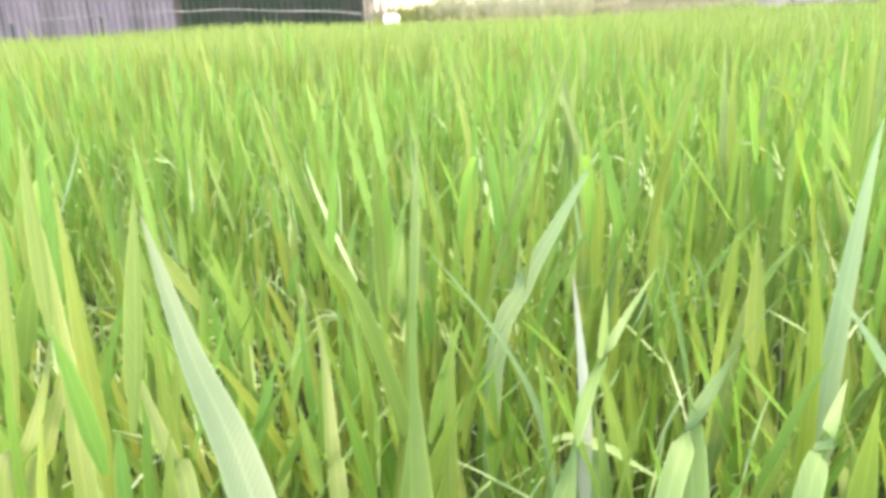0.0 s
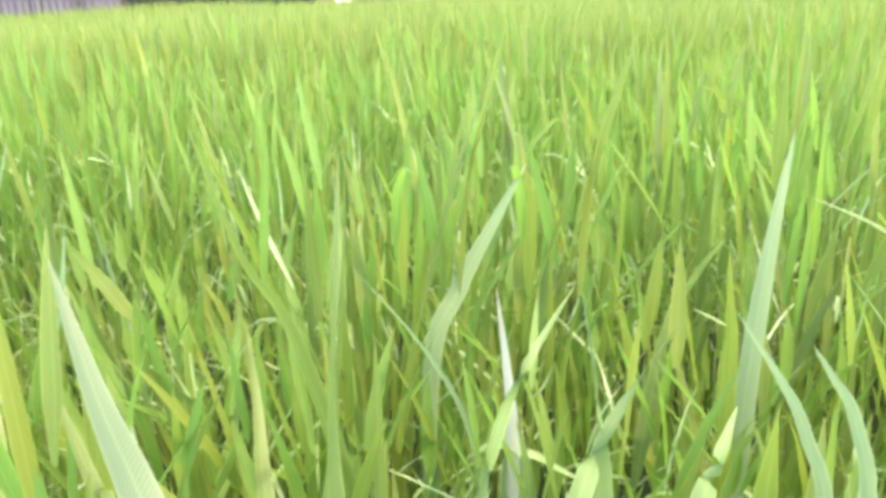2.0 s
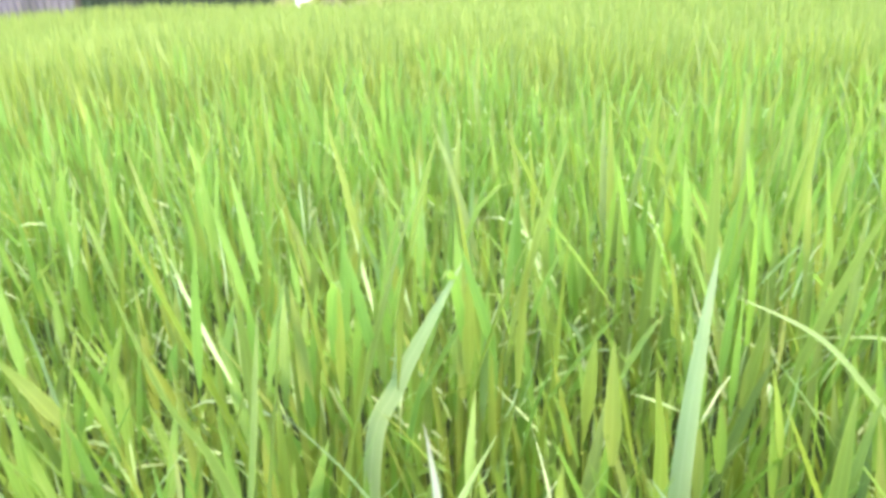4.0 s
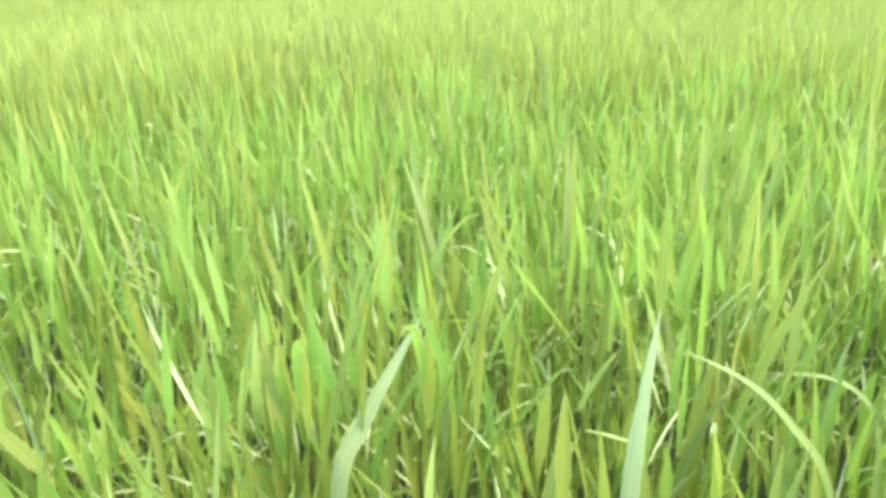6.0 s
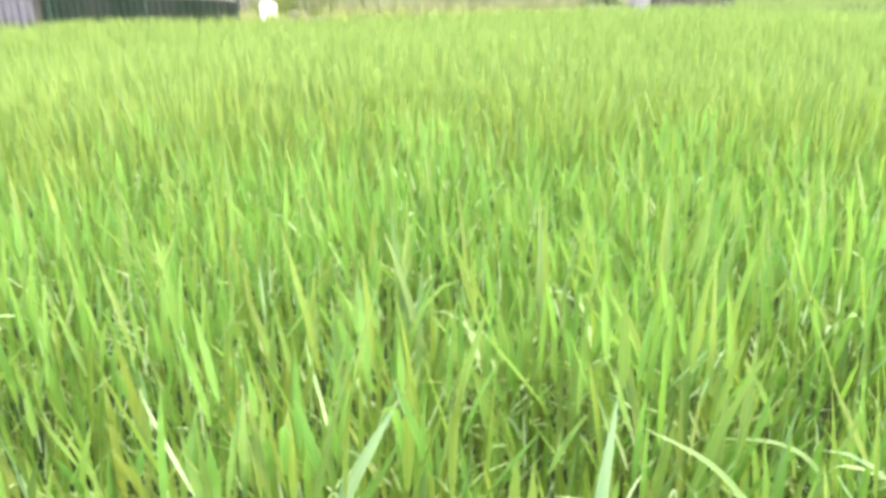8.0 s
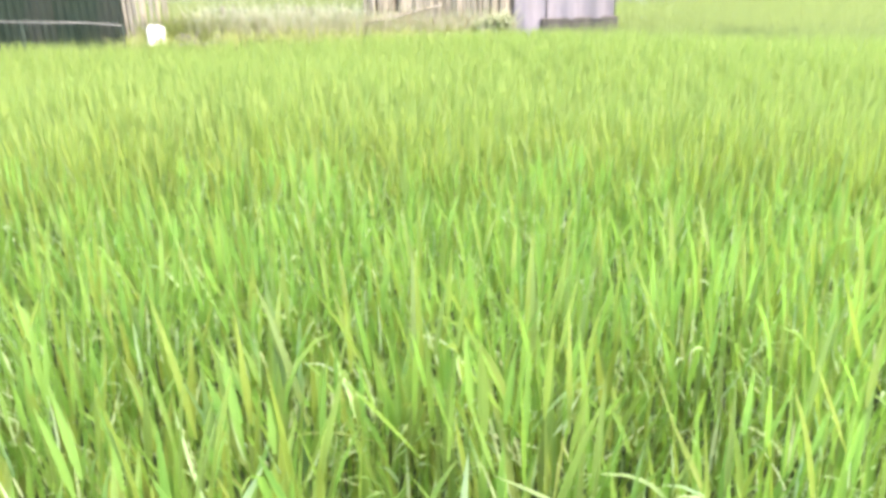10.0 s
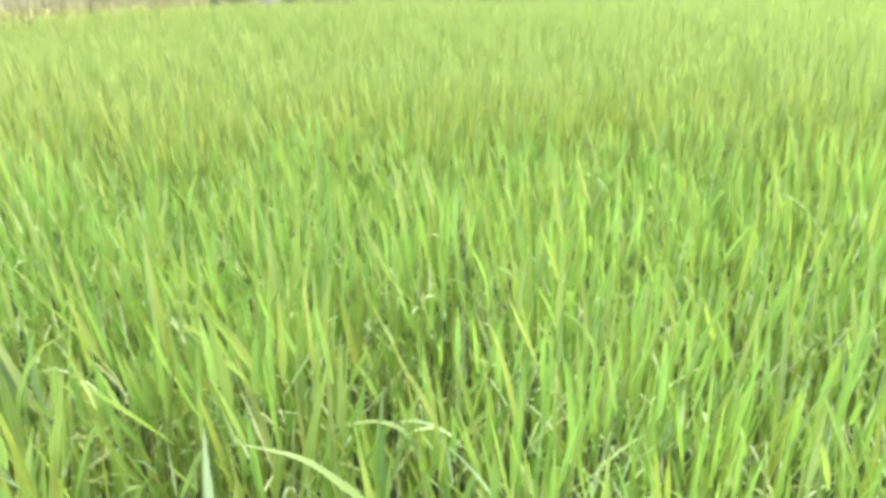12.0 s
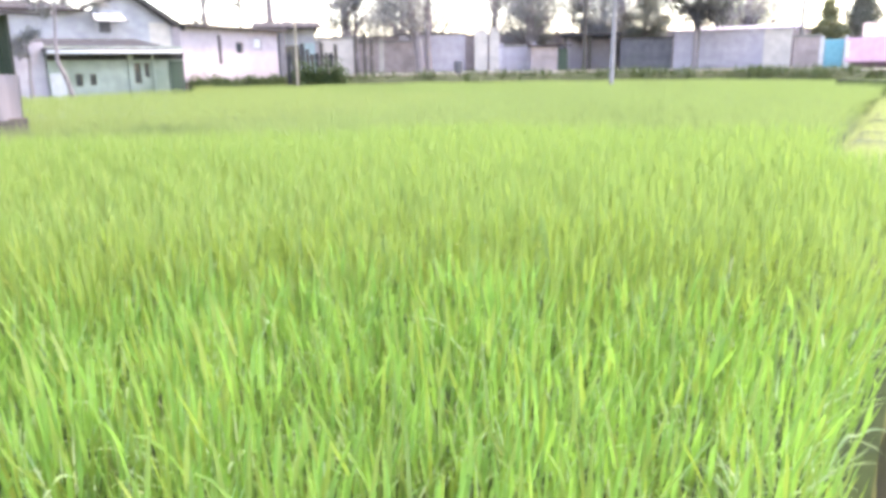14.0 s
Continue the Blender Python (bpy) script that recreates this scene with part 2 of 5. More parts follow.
plaster_cream = material("cream_plaster", (0.44, 0.40, 0.38), (0.54, 0.49, 0.46), 0.85, 3.0, 7, 0.15, stain=(0.36, 0.33, 0.32))
teal = material("teal_paint", (0.24, 0.32, 0.34), (0.30, 0.38, 0.40), 0.6, 4.0, 5, 0.1, stain=(0.3, 0.4, 0.42))
cyan = material("cyan_paint", (0.10, 0.34, 0.42), (0.14, 0.42, 0.50), 0.5, 4.0, 5, 0.1)
roof_grey = material("grey_roof_sheet", (0.028, 0.028, 0.032), (0.045, 0.044, 0.048), 0.8, 4.0, 6, 0.2, stain=(0.06, 0.05, 0.048), stretch=(1, 4, 1))
roof_tile = material("roof_tiles", (0.032, 0.026, 0.026), (0.055, 0.045, 0.044), 0.8, 8.0, 6, 0.3, stain=(0.05, 0.04, 0.042))
roof_pink = material("pink_roof_sheet", (0.40, 0.235, 0.315), (0.46, 0.285, 0.365), 0.6, 4.0, 6, 0.2, stain=(0.35, 0.21, 0.28))
maroon = material("maroon_paint", (0.05, 0.022, 0.032), (0.08, 0.035, 0.05), 0.6, 4.0, 6, 0.2)
pole_grey = material("grey_painted_pole", (0.22, 0.21, 0.23), (0.30, 0.285, 0.31), 0.7, 6.0, 6, 0.15, stain=(0.15, 0.135, 0.13))
fascia_white = material("white_fascia", (0.48, 0.48, 0.50), (0.60, 0.60, 0.62), 0.6, 5.0, 5, 0.1, stain=(0.40, 0.39, 0.40))
bark = material("bark", (0.17, 0.145, 0.155), (0.27, 0.235, 0.25), 0.9, 12.0, 8, 0.6, stretch=(2, 2, 0.4))
glass = bpy.data.materials.new("window_glass")
glass.use_nodes = True
gb = glass.node_tree.nodes["Principled BSDF"]
gb.inputs["Base Color"].default_value, gb.inputs["Roughness"].default_value = (0.05, 0.06, 0.07, 1), 0.08


# ---- mesh helpers ----
def mesh_of(name, bm, mat):
    me = bpy.data.meshes.new(name)
    bm.to_mesh(me)
    bm.free()
    me.materials.append(mat)
    return me


def part(name, bm, mat, parent, label=""):
    """One mesh object under a thing or a part."""
    ob = new(name, mesh_of(name, bm, mat))
    ob.parent = parent
    if label:
        ob["label"] = label
    return ob


def thing(name, place, label, category, group="", kind="", turn=0.0):
    ob = new(name)
    ob.empty_display_size = 0.2
    ob.matrix_world = pose(*place, 0, 0, turn)
    return tagged(ob, label, category, group, kind)


def along(a, b):
    """The heading in degrees from a to b, and the length."""
    return math.degrees(math.atan2(b[1] - a[1], b[0] - a[0])), math.hypot(b[0] - a[0], b[1] - a[1])


def box(bm, x0, y0, z0, x1, y1, z1, bevel=0.0):
    r = bmesh.ops.create_cube(bm, size=1.0)
    vs = r["verts"]
    for v in vs:
        v.co = Vector(((x0 + x1) / 2 + v.co.x * (x1 - x0), (y0 + y1) / 2 + v.co.y * (y1 - y0), (z0 + z1) / 2 + v.co.z * (z1 - z0)))
    if bevel:
        bmesh.ops.bevel(bm, geom=list({e for v in vs for e in v.link_edges}), offset=bevel, segments=1, affect="EDGES")
    return bm


def boxes(*items, bevel=0.0):
    bm = bmesh.new()
    for it in items:
        box(bm, *it, bevel=bevel)
    return bm


def tube(points, radii, sides=8):
    """A bent, tapered tube through the points."""
    bm = bmesh.new()
    rings = []
    pts = [Vector(p) for p in points]
    for k, p in enumerate(pts):
        way = (pts[min(k + 1, len(pts) - 1)] - pts[max(k - 1, 0)]).normalized()
        side = way.orthogonal().normalized()
        other = way.cross(side)
        r = radii[k] if isinstance(radii, (list, tuple)) else radii
        rings.append([bm.verts.new(p + r * (math.cos(a) * side + math.sin(a) * other)) for a in [2 * math.pi * s / sides for s in range(sides)]])
    for a, b in zip(rings, rings[1:]):
        # match the nearest corner, so that the tube does not twist
        shift = min(range(sides), key=lambda s: (b[s].co - a[0].co).length)
        for s in range(sides):
            bm.faces.new((a[s], a[(s + 1) % sides], b[(s + 1 + shift) % sides], b[(s + shift) % sides]))
    bm.faces.new(rings[0][::-1])
    bm.faces.new(rings[-1])
    bmesh.ops.recalc_face_normals(bm, faces=bm.faces)
    return bm


def pierced(length, height, thick, holes, base=0.0):
    """A wall along x with openings (x0, z0, x1, z1) right through it."""
    bm = bmesh.new()
    xs = sorted({0.0, length, *(h[0] for h in holes), *(h[2] for h in holes)})
    for a, b in zip(xs, xs[1:]):
        z = base
        for h in sorted((h for h in holes if h[0] < (a + b) / 2 < h[2]), key=lambda h: h[1]):
            if h[1] > z + 1e-4:
                box(bm, a, 0, z, b, thick, h[1])
            z = h[3]
        if z < height - 1e-4:
            box(bm, a, 0, z, b, thick, height)
    bmesh.ops.remove_doubles(bm, verts=bm.verts, dist=1e-5)
    return bm


def ribbed(length, height, pitch=0.076, depth=0.018, base=0.0, lean=0.0):
    """A corrugated sheet standing along x."""
    bm = bmesh.new()
    count = int(length / (pitch / 4))
    low, high = [], []
    for k in range(count + 1):
        x = length * k / count
        y = depth * 0.5 * math.sin(2 * math.pi * x / pitch)
        low.append(bm.verts.new((x, y, base)))
        high.append(bm.verts.new((x, y + lean, height)))
    for k in range(count):
        bm.faces.new((low[k], low[k + 1], high[k + 1], high[k]))
    bmesh.ops.solidify(bm, geom=bm.faces[:], thickness=0.004)
    return bm


# ---- blades ----
def blades(base, azim, lean, length, width, curl, twist, segs=5, fold=True, wave=0.0):
    """Vertices, faces and the way along for many blades. lean and curl in radians from the upright."""
    n = len(base)
    t = np.linspace(0, 1, segs + 1)
    ang = lean[:, None] + curl[:, None] * t[None, :] ** 1.6
    step = length[:, None] / segs
    mid = (ang[:, 1:] + ang[:, :-1]) / 2
    out = np.concatenate([np.zeros((n, 1)), np.cumsum(np.sin(mid) * step, 1)], 1)
    up = np.concatenate([np.zeros((n, 1)), np.cumsum(np.cos(mid) * step, 1)], 1)
    ca, sa = np.cos(azim)[:, None], np.sin(azim)[:, None]
    centre = np.stack([base[:, 0:1] + out * ca, base[:, 1:2] + out * sa, base[:, 2:3] + up], -1)
    tw = twist[:, None] * t[None, :]
    side = np.stack([-sa * np.cos(tw) + ca * np.cos(ang) * np.sin(tw), ca * np.cos(tw) + sa * np.cos(ang) * np.sin(tw), -np.sin(ang) * np.sin(tw)], -1)
    w = (0.30 + 0.70 * np.clip(t / 0.3, 0, 1)) * np.clip(1 - t ** 2.2, 0, 1) + 0.02
    half = side * (width[:, None] * w[None, :] / 2)[..., None]
    if fold:
        normal = np.stack([np.cos(ang) * ca, np.cos(ang) * sa, -np.sin(ang)], -1)
        dip = normal * (width[:, None] * w[None, :] * 0.16)[..., None]
        rows = np.stack([centre - half, centre + dip, centre + half], 2)
        k = 3
    else:
        rows = np.stack([centre - half, centre + half], 2)
        k = 2
    verts = rows.reshape(-1, 3)
    quad = []
    for s in range(segs):
        for c in range(k - 1):
            quad.append((s * k + c, s * k + c + 1, (s + 1) * k + c + 1, (s + 1) * k + c))
    faces = (np.arange(n)[:, None, None] * (k * (segs + 1)) + np.array(quad)[None]).reshape(-1, 4)
    way = np.broadcast_to(t[None, :, None], (n, segs + 1, k)).reshape(-1)
    return verts, faces, way


def margins(me, columns):
    """0 on the midrib, 1 on both margins of every blade."""
    at = me.attributes.new("across", "FLOAT", "POINT")
    one = np.array([1.0, 0.0, 1.0] if columns == 3 else [0.6, 0.6], dtype=np.float32)
    at.data.foreach_set("value", np.tile(one, len(me.vertices) // columns))
    return me


def blade_mesh(name, verts, faces, way, mat):
    me = bpy.data.meshes.new(name)
    me.vertices.add(len(verts))
    me.vertices.foreach_set("co", np.ascontiguousarray(verts, dtype=np.float32).ravel())
    me.loops.add(faces.size)
    me.loops.foreach_set("vertex_index", np.ascontiguousarray(faces, dtype=np.int32).ravel())
    me.polygons.add(len(faces))
    me.polygons.foreach_set("loop_start", np.arange(0, faces.size, 4, dtype=np.int32))
    me.polygons.foreach_set("use_smooth", np.ones(len(faces), dtype=bool))
    me.update(calc_edges=True)
    at = me.attributes.new("along", "FLOAT", "POINT")
    at.data.foreach_set("value", np.ascontiguousarray(way, dtype=np.float32))
    me.materials.append(mat)
    return me


def inside(poly, x, y):
    hit = np.zeros(len(x), bool)
    for (x0, y0), (x1, y1) in zip(poly, poly[1:] + poly[:1]):
        cross = (y0 > y) != (y1 > y)
        if y0 != y1:
            hit ^= cross & (x < (x1 - x0) * (y - y0) / (y1 - y0) + x0)
    return hit


# ---- plan ----
# The near bund runs along EDGE from EDGE_AT; the rice stands to its left.
EDGE, EDGE_IN, EDGE_AT = np.array([0.960, 0.278]), np.array([-0.278, 0.960]), np.array([2.4, 0.66])


def off_edge(x, y):
    return (x - EDGE_AT[0]) * EDGE_IN[0] + (y - EDGE_AT[1]) * EDGE_IN[1]


def on_edge(s, d):
    p = EDGE_AT + EDGE * s + EDGE_IN * d
    return (float(p[0]), float(p[1]))


FIELD_NEAR = [on_edge(-9.5, 0.05), on_edge(3.3, 0.05), (6.0, 2.50), (9.6, 3.76), (18.5, 6.46), (20.5, 7.08), (24.5, 16.0), (17.0, 15.2), (8.0, 9.9), (4.6, 9.15), (2.9, 9.75), (2.5, 9.75), (1.2, 9.3), (0.1, 8.55), (-1.5, 8.2), (-2.9, 8.65), (-6.7, 7.1), (-9.5, 6.2)]
FIELD_FAR = [(2.95, 10.7), (4.7, 9.5), (8.0, 10.05), (17.0, 15.35), (24.5, 16.15), (20.7, 7.2), (27.9, 9.0), (27.9, 11.9), (27.7, 15.7), (24.5, 20.2), (19.3, 25.4), (17.8, 26.2), (17.6, 25.4), (16.6, 28.6), (11.4, 25.9), (10.0, 22.0), (2.95, 22.2)]
FIELD_SIDE = [on_edge(-9.5, -0.62), on_edge(4.2, -0.62), (7.0, 2.0), (10.2, 3.1), (21.0, 6.2), on_edge(22.0, -2.0), on_edge(22.0, -9.0), on_edge(-9.5, -9.0)]

# ---- ground ----
bm = bmesh.new()
bmesh.ops.create_grid(bm, x_segments=40, y_segments=40, size=1500)
ground = tagged(new("ground", mesh_of("ground", bm, earth)), "flat green-brown farmland reaching the horizon", "ground", kind="structure")


def sheet(name, poly, z, mat, label, category, kind="structure"):
    b_ = bmesh.new()
    b_.faces.new([b_.verts.new((x, y, z)) for x, y in poly])
    bmesh.ops.triangulate(b_, faces=b_.faces[:])
    bmesh.ops.recalc_face_normals(b_, faces=b_.faces[:])
    return tagged(new(name, mesh_of(name, b_, mat)), label, category, kind=kind)


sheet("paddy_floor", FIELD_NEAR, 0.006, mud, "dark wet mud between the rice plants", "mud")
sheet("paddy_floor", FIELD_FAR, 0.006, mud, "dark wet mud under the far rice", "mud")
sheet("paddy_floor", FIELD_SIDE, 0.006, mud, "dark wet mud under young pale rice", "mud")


def bank(name, a, b, width, height, mat, label, seed):
    """A low earth bank with an uneven rounded back."""
    turn, length = along(a, b)
    rnd = random.Random(seed)
    b_ = bmesh.new()
    cols = max(6, int(length / 0.25))
    prof = [(-0.5, 0.0), (-0.38, 0.7), (-0.15, 1.0), (0.15, 1.0), (0.38, 0.7), (0.5, 0.0)]
    rings = []
    for k in range(cols + 1):
        x = length * k / cols
        rings.append([b_.verts.new((x, width * p * rnd.uniform(0.9, 1.12), -0.02 if h == 0 else height * h * rnd.uniform(0.82, 1.1))) for p, h in prof])
    for r0, r1 in zip(rings, rings[1:]):
        for k in range(len(prof) - 1):
            f = b_.faces.new((r0[k], r1[k], r1[k + 1], r0[k + 1]))
            f.smooth = True
    bmesh.ops.recalc_face_normals(b_, faces=b_.faces[:])
    ob = new(name, mesh_of(name, b_, mat))
    ob.matrix_world = pose(a[0], a[1], 0, 0, 0, turn)
    return tagged(ob, label, "bund", kind="structure")


bank("bund", on_edge(-9.5, -0.28), on_edge(4.0, -0.28), 0.62, 0.24, path_mud, "grey trodden mud bund along the rice field", 1)
bank("bund", (6.2, 2.26), (20.6, 6.82), 0.9, 0.46, earth, "grassy bund between two fields", 5)
bank("bund", (2.75, 10.15), (4.75, 9.3), 0.5, 0.26, verge, "low dark earth bund beside the shed", 2)
bank("bund", (-9.5, 6.5), (-2.9, 8.85), 0.6, 0.2, verge, "grassy bund below the sheet walls", 3)
bank("bund", (-2.9, 8.80), (1.3, 9.40), 0.9, 0.64, verge, "pale grassy bund below the fence", 4)


# ---- rice: near plants with a leaf each, then plants of one mesh, then the rest of the field ----
def plant_numbers(rng, count, tall=1.0, broad=1.0, longest=0.20, splay=0.0):
    """Random numbers for the blades of one hill of rice."""
    r = 0.115 * np.sqrt(rng.random(count))
    a = rng.random(count) * 2 * math.pi
    lean = np.abs(rng.normal(0.09 + splay, 0.15 + splay, count)) + 0.01
    length = rng.uniform(0.48, 1.0, count) * longest * tall
    top = (0.82 - 0.50 * rng.random(count) ** 1.1) * tall
    base = np.stack([r * np.cos(a), r * np.sin(a), np.maximum(top - length * 0.97, 0.04)], 1)
    azim = a + rng.normal(0, 0.9, count)
    width = rng.uniform(0.0075, 0.0135, count) * broad
    curl = np.abs(rng.normal(0.08, 0.16, count))
    droop = rng.random(count) < (0.03 if broad < 1.1 else 0.01)
    curl[droop] += rng.uniform(0.7, 1.5, droop.sum())
    twist = rng.normal(0, 0.8, count)
    return base, azim, lean, length, width, curl, twist


def hills(spacing, seed):
    """Planting places of the near field, in rows along the bund."""
    rng = np.random.default_rng(seed)
    s, d = np.meshgrid(np.arange(-9.4, 20.2, spacing), np.arange(0.25, 16, spacing))
    s, d = s.ravel() + rng.normal(0, 0.024, s.size), d.ravel() + rng.normal(0, 0.024, s.size)
    p = EDGE_AT + s[:, None] * EDGE + d[:, None] * EDGE_IN
    return p[inside(FIELD_NEAR, p[:, 0], p[:, 1])]


STAND = np.array([0.42, 0.25])          # where the walk takes place
places = hills(0.19, 5)
rel = places - STAND
dist = np.hypot(rel[:, 0], rel[:, 1])
head = np.degrees(np.arctan2(rel[:, 1], rel[:, 0]))
ahead = (head > 2) & (head < 148)
single = np.where((dist < 2.25) & ahead)[0]
whole = np.where((dist < 3.0) & ~np.isin(np.arange(len(dist)), single) & ((head > -10) & (head < 165) | (dist < 0.9)))[0]
rng = np.random.default_rng(11)
models = []
for k in range(12):
    close = k < 6
    count = int(rng.integers(26, 30))
    plant = thing("rice_plant", (0, 0, 0), "clump of tall bright green rice with upright blades", "rice plant", "rice plants in the field")
    nums = plant_numbers(rng, count, broad=1.38 if close else 0.86, longest=0.26 if close else 0.19, splay=0.03)
    for q in range(count):
        one = [v[q:q + 1] for v in nums]
        verts, faces, way = blades(*one, segs=7)
        ob = new("leaf", margins(blade_mesh("leaf", verts, faces, way, rice_leaf), 3))
        ob.parent = plant
    # short thin side shoots lower down, some coloured pale as glints
    for q in range(5):
        a = rng.random() * 6.283
        one = [np.array([[0.05 * math.cos(a), 0.05 * math.sin(a), rng.uniform(0.22, 0.52)]]), np.array([a + rng.normal(0, 0.5)]), np.array([rng.uniform(0.4, 1.3)]),
               np.array([rng.uniform(0.08, 0.19)]), np.array([rng.uniform(0.004, 0.008)]), np.array([rng.uniform(-0.3, 0.9)]), np.array([rng.normal(0, 0.8)])]
        ob = new("leaf", margins(blade_mesh("leaf", *blades(*one, segs=4), pale_leaf if q < 3 else rice_leaf), 3))
        ob.parent = plant
    low = list(plant_numbers(rng, 42 if close else 80, tall=0.94 if close else 0.97, broad=1.2 if close else 0.80, longest=0.19 if close else 0.17, splay=0.12 if close else 0.03))
    ob = new("lower_foliage", margins(blade_mesh("lower_foliage", *blades(*low, segs=4), rice_low), 3))
    ob.parent = plant
    tagged(ob, kind="stuff")
    # fine pale blades stand in for small highlights low in the plant
    curls = 22 if close else 36
    a = rng.random(curls) * 6.283
    low = [np.stack([0.08 * np.cos(a), 0.08 * np.sin(a), rng.uniform(0.22, 0.60, curls)], 1), a + rng.normal(0, 0.8, curls), rng.uniform(0.1, 1.1, curls), rng.uniform(0.05, 0.15, curls),
           rng.uniform(0.003, 0.006, curls), rng.uniform(-0.6, 1.6, curls), rng.normal(0, 0.9, curls)]
    ob = new("dry_foliage", margins(blade_mesh("dry_foliage", *blades(*low, segs=4), glint_many), 3))
    ob.parent = plant
    tagged(ob, kind="stuff")
    for q in range(4):
        a, r = rng.random() * 6.28, 0.035 * math.sqrt(rng.random())
        x, y, h = r * math.cos(a), r * math.sin(a), rng.uniform(0.28, 0.40)
        part("stem", tube([(x, y, -0.01), (x * 1.3, y * 1.3, h * 0.5), (x * 1.8, y * 1.8, h)], [0.0055, 0.005, 0.003], 5), stem_green, plant)
    models.append(plant)
used = set()
for k in single:
    x, y = places[k]
    low = 1.03
    tilt = 6.0 * max(0.0, 1.0 - off_edge(x, y) / 0.95) if x > 0.9 else 0.0
    turn_by = float(rng.random() * 360)
    if min(math.hypot(x - ex, y - ey) for ex, ey in ((0.25, 0.31), (0.34, 0.35), (0.42, 0.31), (0.56, 0.15))) < 0.17:
        low = 0.9
    if 0.10 < x < 0.62 and 0.38 < y < 0.80:
        low = 0.83
    size = float(low * rng.uniform(0.975, 1.035)) * (1 - tilt / 90)
    m = Matrix.Translation((x, y, 0.006)) @ Matrix.Rotation(radians(tilt), 4, Vector((*EDGE, 0))) @ Matrix.Rotation(radians(turn_by), 4, "Z") @ Matrix.Diagonal((1, 1, size, 1))
    which = int(rng.integers(6)) + (0 if dist[k] < 1.25 and head[k] > 70 else 6)
    if which not in used:
        used.add(which)
        models[which].matrix_basis = m
    else:
        ob = copy_thing(models[which], m)
meshes = []
for k in range(8):
    nums = plant_numbers(rng, 136, broad=0.82, longest=0.17)
    # thin pale blades again imitate glints
    more = 12
    a = rng.random(more) * 6.283
    thin = [np.stack([0.05 * np.cos(a), 0.05 * np.sin(a), rng.uniform(0.25, 0.55, more)], 1), a, rng.uniform(0.4, 1.3, more), rng.uniform(0.08, 0.2, more), rng.uniform(0.004, 0.008, more), rng.uniform(-0.3, 0.9, more), rng.normal(0, 0.8, more)]
    high = nums[0][:, 2] > 0.52
    meshes.append([("upper_foliage", margins(blade_mesh("upper_foliage", *blades(*[v[high] for v in nums], segs=4), rice_many), 3)),
                   ("lower_foliage", margins(blade_mesh("lower_foliage", *blades(*[v[~high] for v in nums], segs=3), rice_low), 3)),
                   ("dry_foliage", margins(blade_mesh("dry_foliage", *blades(*thin, segs=4), glint_many), 3))])
for k in whole:
    ob = new("rice_plant")
    ob.empty_display_size = 0.1
    for name_, me in meshes[int(rng.integers(len(meshes)))]:
        bit = tagged(new(name_, me), kind="stuff")
        bit.parent = ob
    out = max(0.0, 1.0 - off_edge(*places[k]) / 0.95)
    tilt = 7.0 * out
    ob.matrix_world = Matrix.Translation((*places[k], 0.006)) @ Matrix.Rotation(radians(tilt), 4, Vector((*EDGE, 0))) @ Matrix.Rotation(rng.random() * 6.28, 4, "Z") @ Matrix.Diagonal((1, 1, rng.uniform(1.0, 1.06) * (1 - 0.1 * out), 1))
    tagged(ob, "clump of bright green rice standing among others", "rice plant", "rice plants in the field")


def scatter(poly, count, seed, keep=None):
    """Random places in a polygon."""
    r = np.random.default_rng(seed)
    lo, hi = np.min(poly, 0), np.max(poly, 0)
    p = lo + r.random((count, 2)) * (hi - lo)
    p = p[inside(poly, p[:, 0], p[:, 1])]
    return p if keep is None else p[keep(p)]


def sward(name, p, seed, tall, width, segs, mat, label, category="rice", lean=0.13, low=0.0, curl=0.16, deep=0.42):
    """Blades by the thousand as one object. tall: the height of the tips; low: where the blades start, else they start at all heights."""
    r = np.random.default_rng(seed)
    n = len(p)
    length = r.uniform(0.62, 1.0, n) * (tall - low) * 1.1 if low else r.uniform(0.11, 0.26, n) * tall
    bow = np.sin(p[:, 0] * 1.3 + 0.7 * np.sin(p[:, 1] * 0.9)) * np.sin(p[:, 1] * 1.1 + 0.5) * 0.04
    start = low * r.uniform(0.65, 1.15, n) if low else tall * (1.02 - deep * r.random(n) ** 1.3) - length * 0.96
    base = np.stack([p[:, 0], p[:, 1], start + bow * tall], 1)
    base[:, 2] = np.maximum(base[:, 2], 0.0)
    c = np.abs(r.normal(curl * 0.6, curl, n))
    v, f, w = blades(base, r.random(n) * 6.283, np.abs(r.normal(lean * 0.6, 0.09, n)), length, width * r.uniform(0.75, 1.25, n), c, r.normal(0, 0.7, n), segs=segs, fold=False)
    ob = new(name, margins(blade_mesh(name, v, f, w, mat), 2))
    return tagged(ob, label, category, kind="stuff")


def clumped(p, seed, per, spread=0.045):
    r = np.random.default_rng(seed)
    q = np.repeat(p, per, 0)
    return q + r.normal(0, spread, q.shape)


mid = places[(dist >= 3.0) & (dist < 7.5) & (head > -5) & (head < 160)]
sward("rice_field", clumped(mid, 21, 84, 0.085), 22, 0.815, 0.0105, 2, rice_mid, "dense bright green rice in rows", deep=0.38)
rest = places[((dist >= 3.0) & (dist < 7.5) & ~((head > -5) & (head < 160))) | ((dist < 3.0) & ~np.isin(np.arange(len(dist)), np.r_[single, whole]))]
sward("rice_field", clumped(rest, 23, 14), 24, 0.79, 0.024, 2, rice_many, "dense bright green rice in rows")
p = clumped(mid, 27, 4)
sward("rice_field", p, 28, 0.72, 0.009, 3, glint_many, "thin leaves coloured pale as glints scattered through the rice", lean=0.6, low=0.42, curl=0.8)
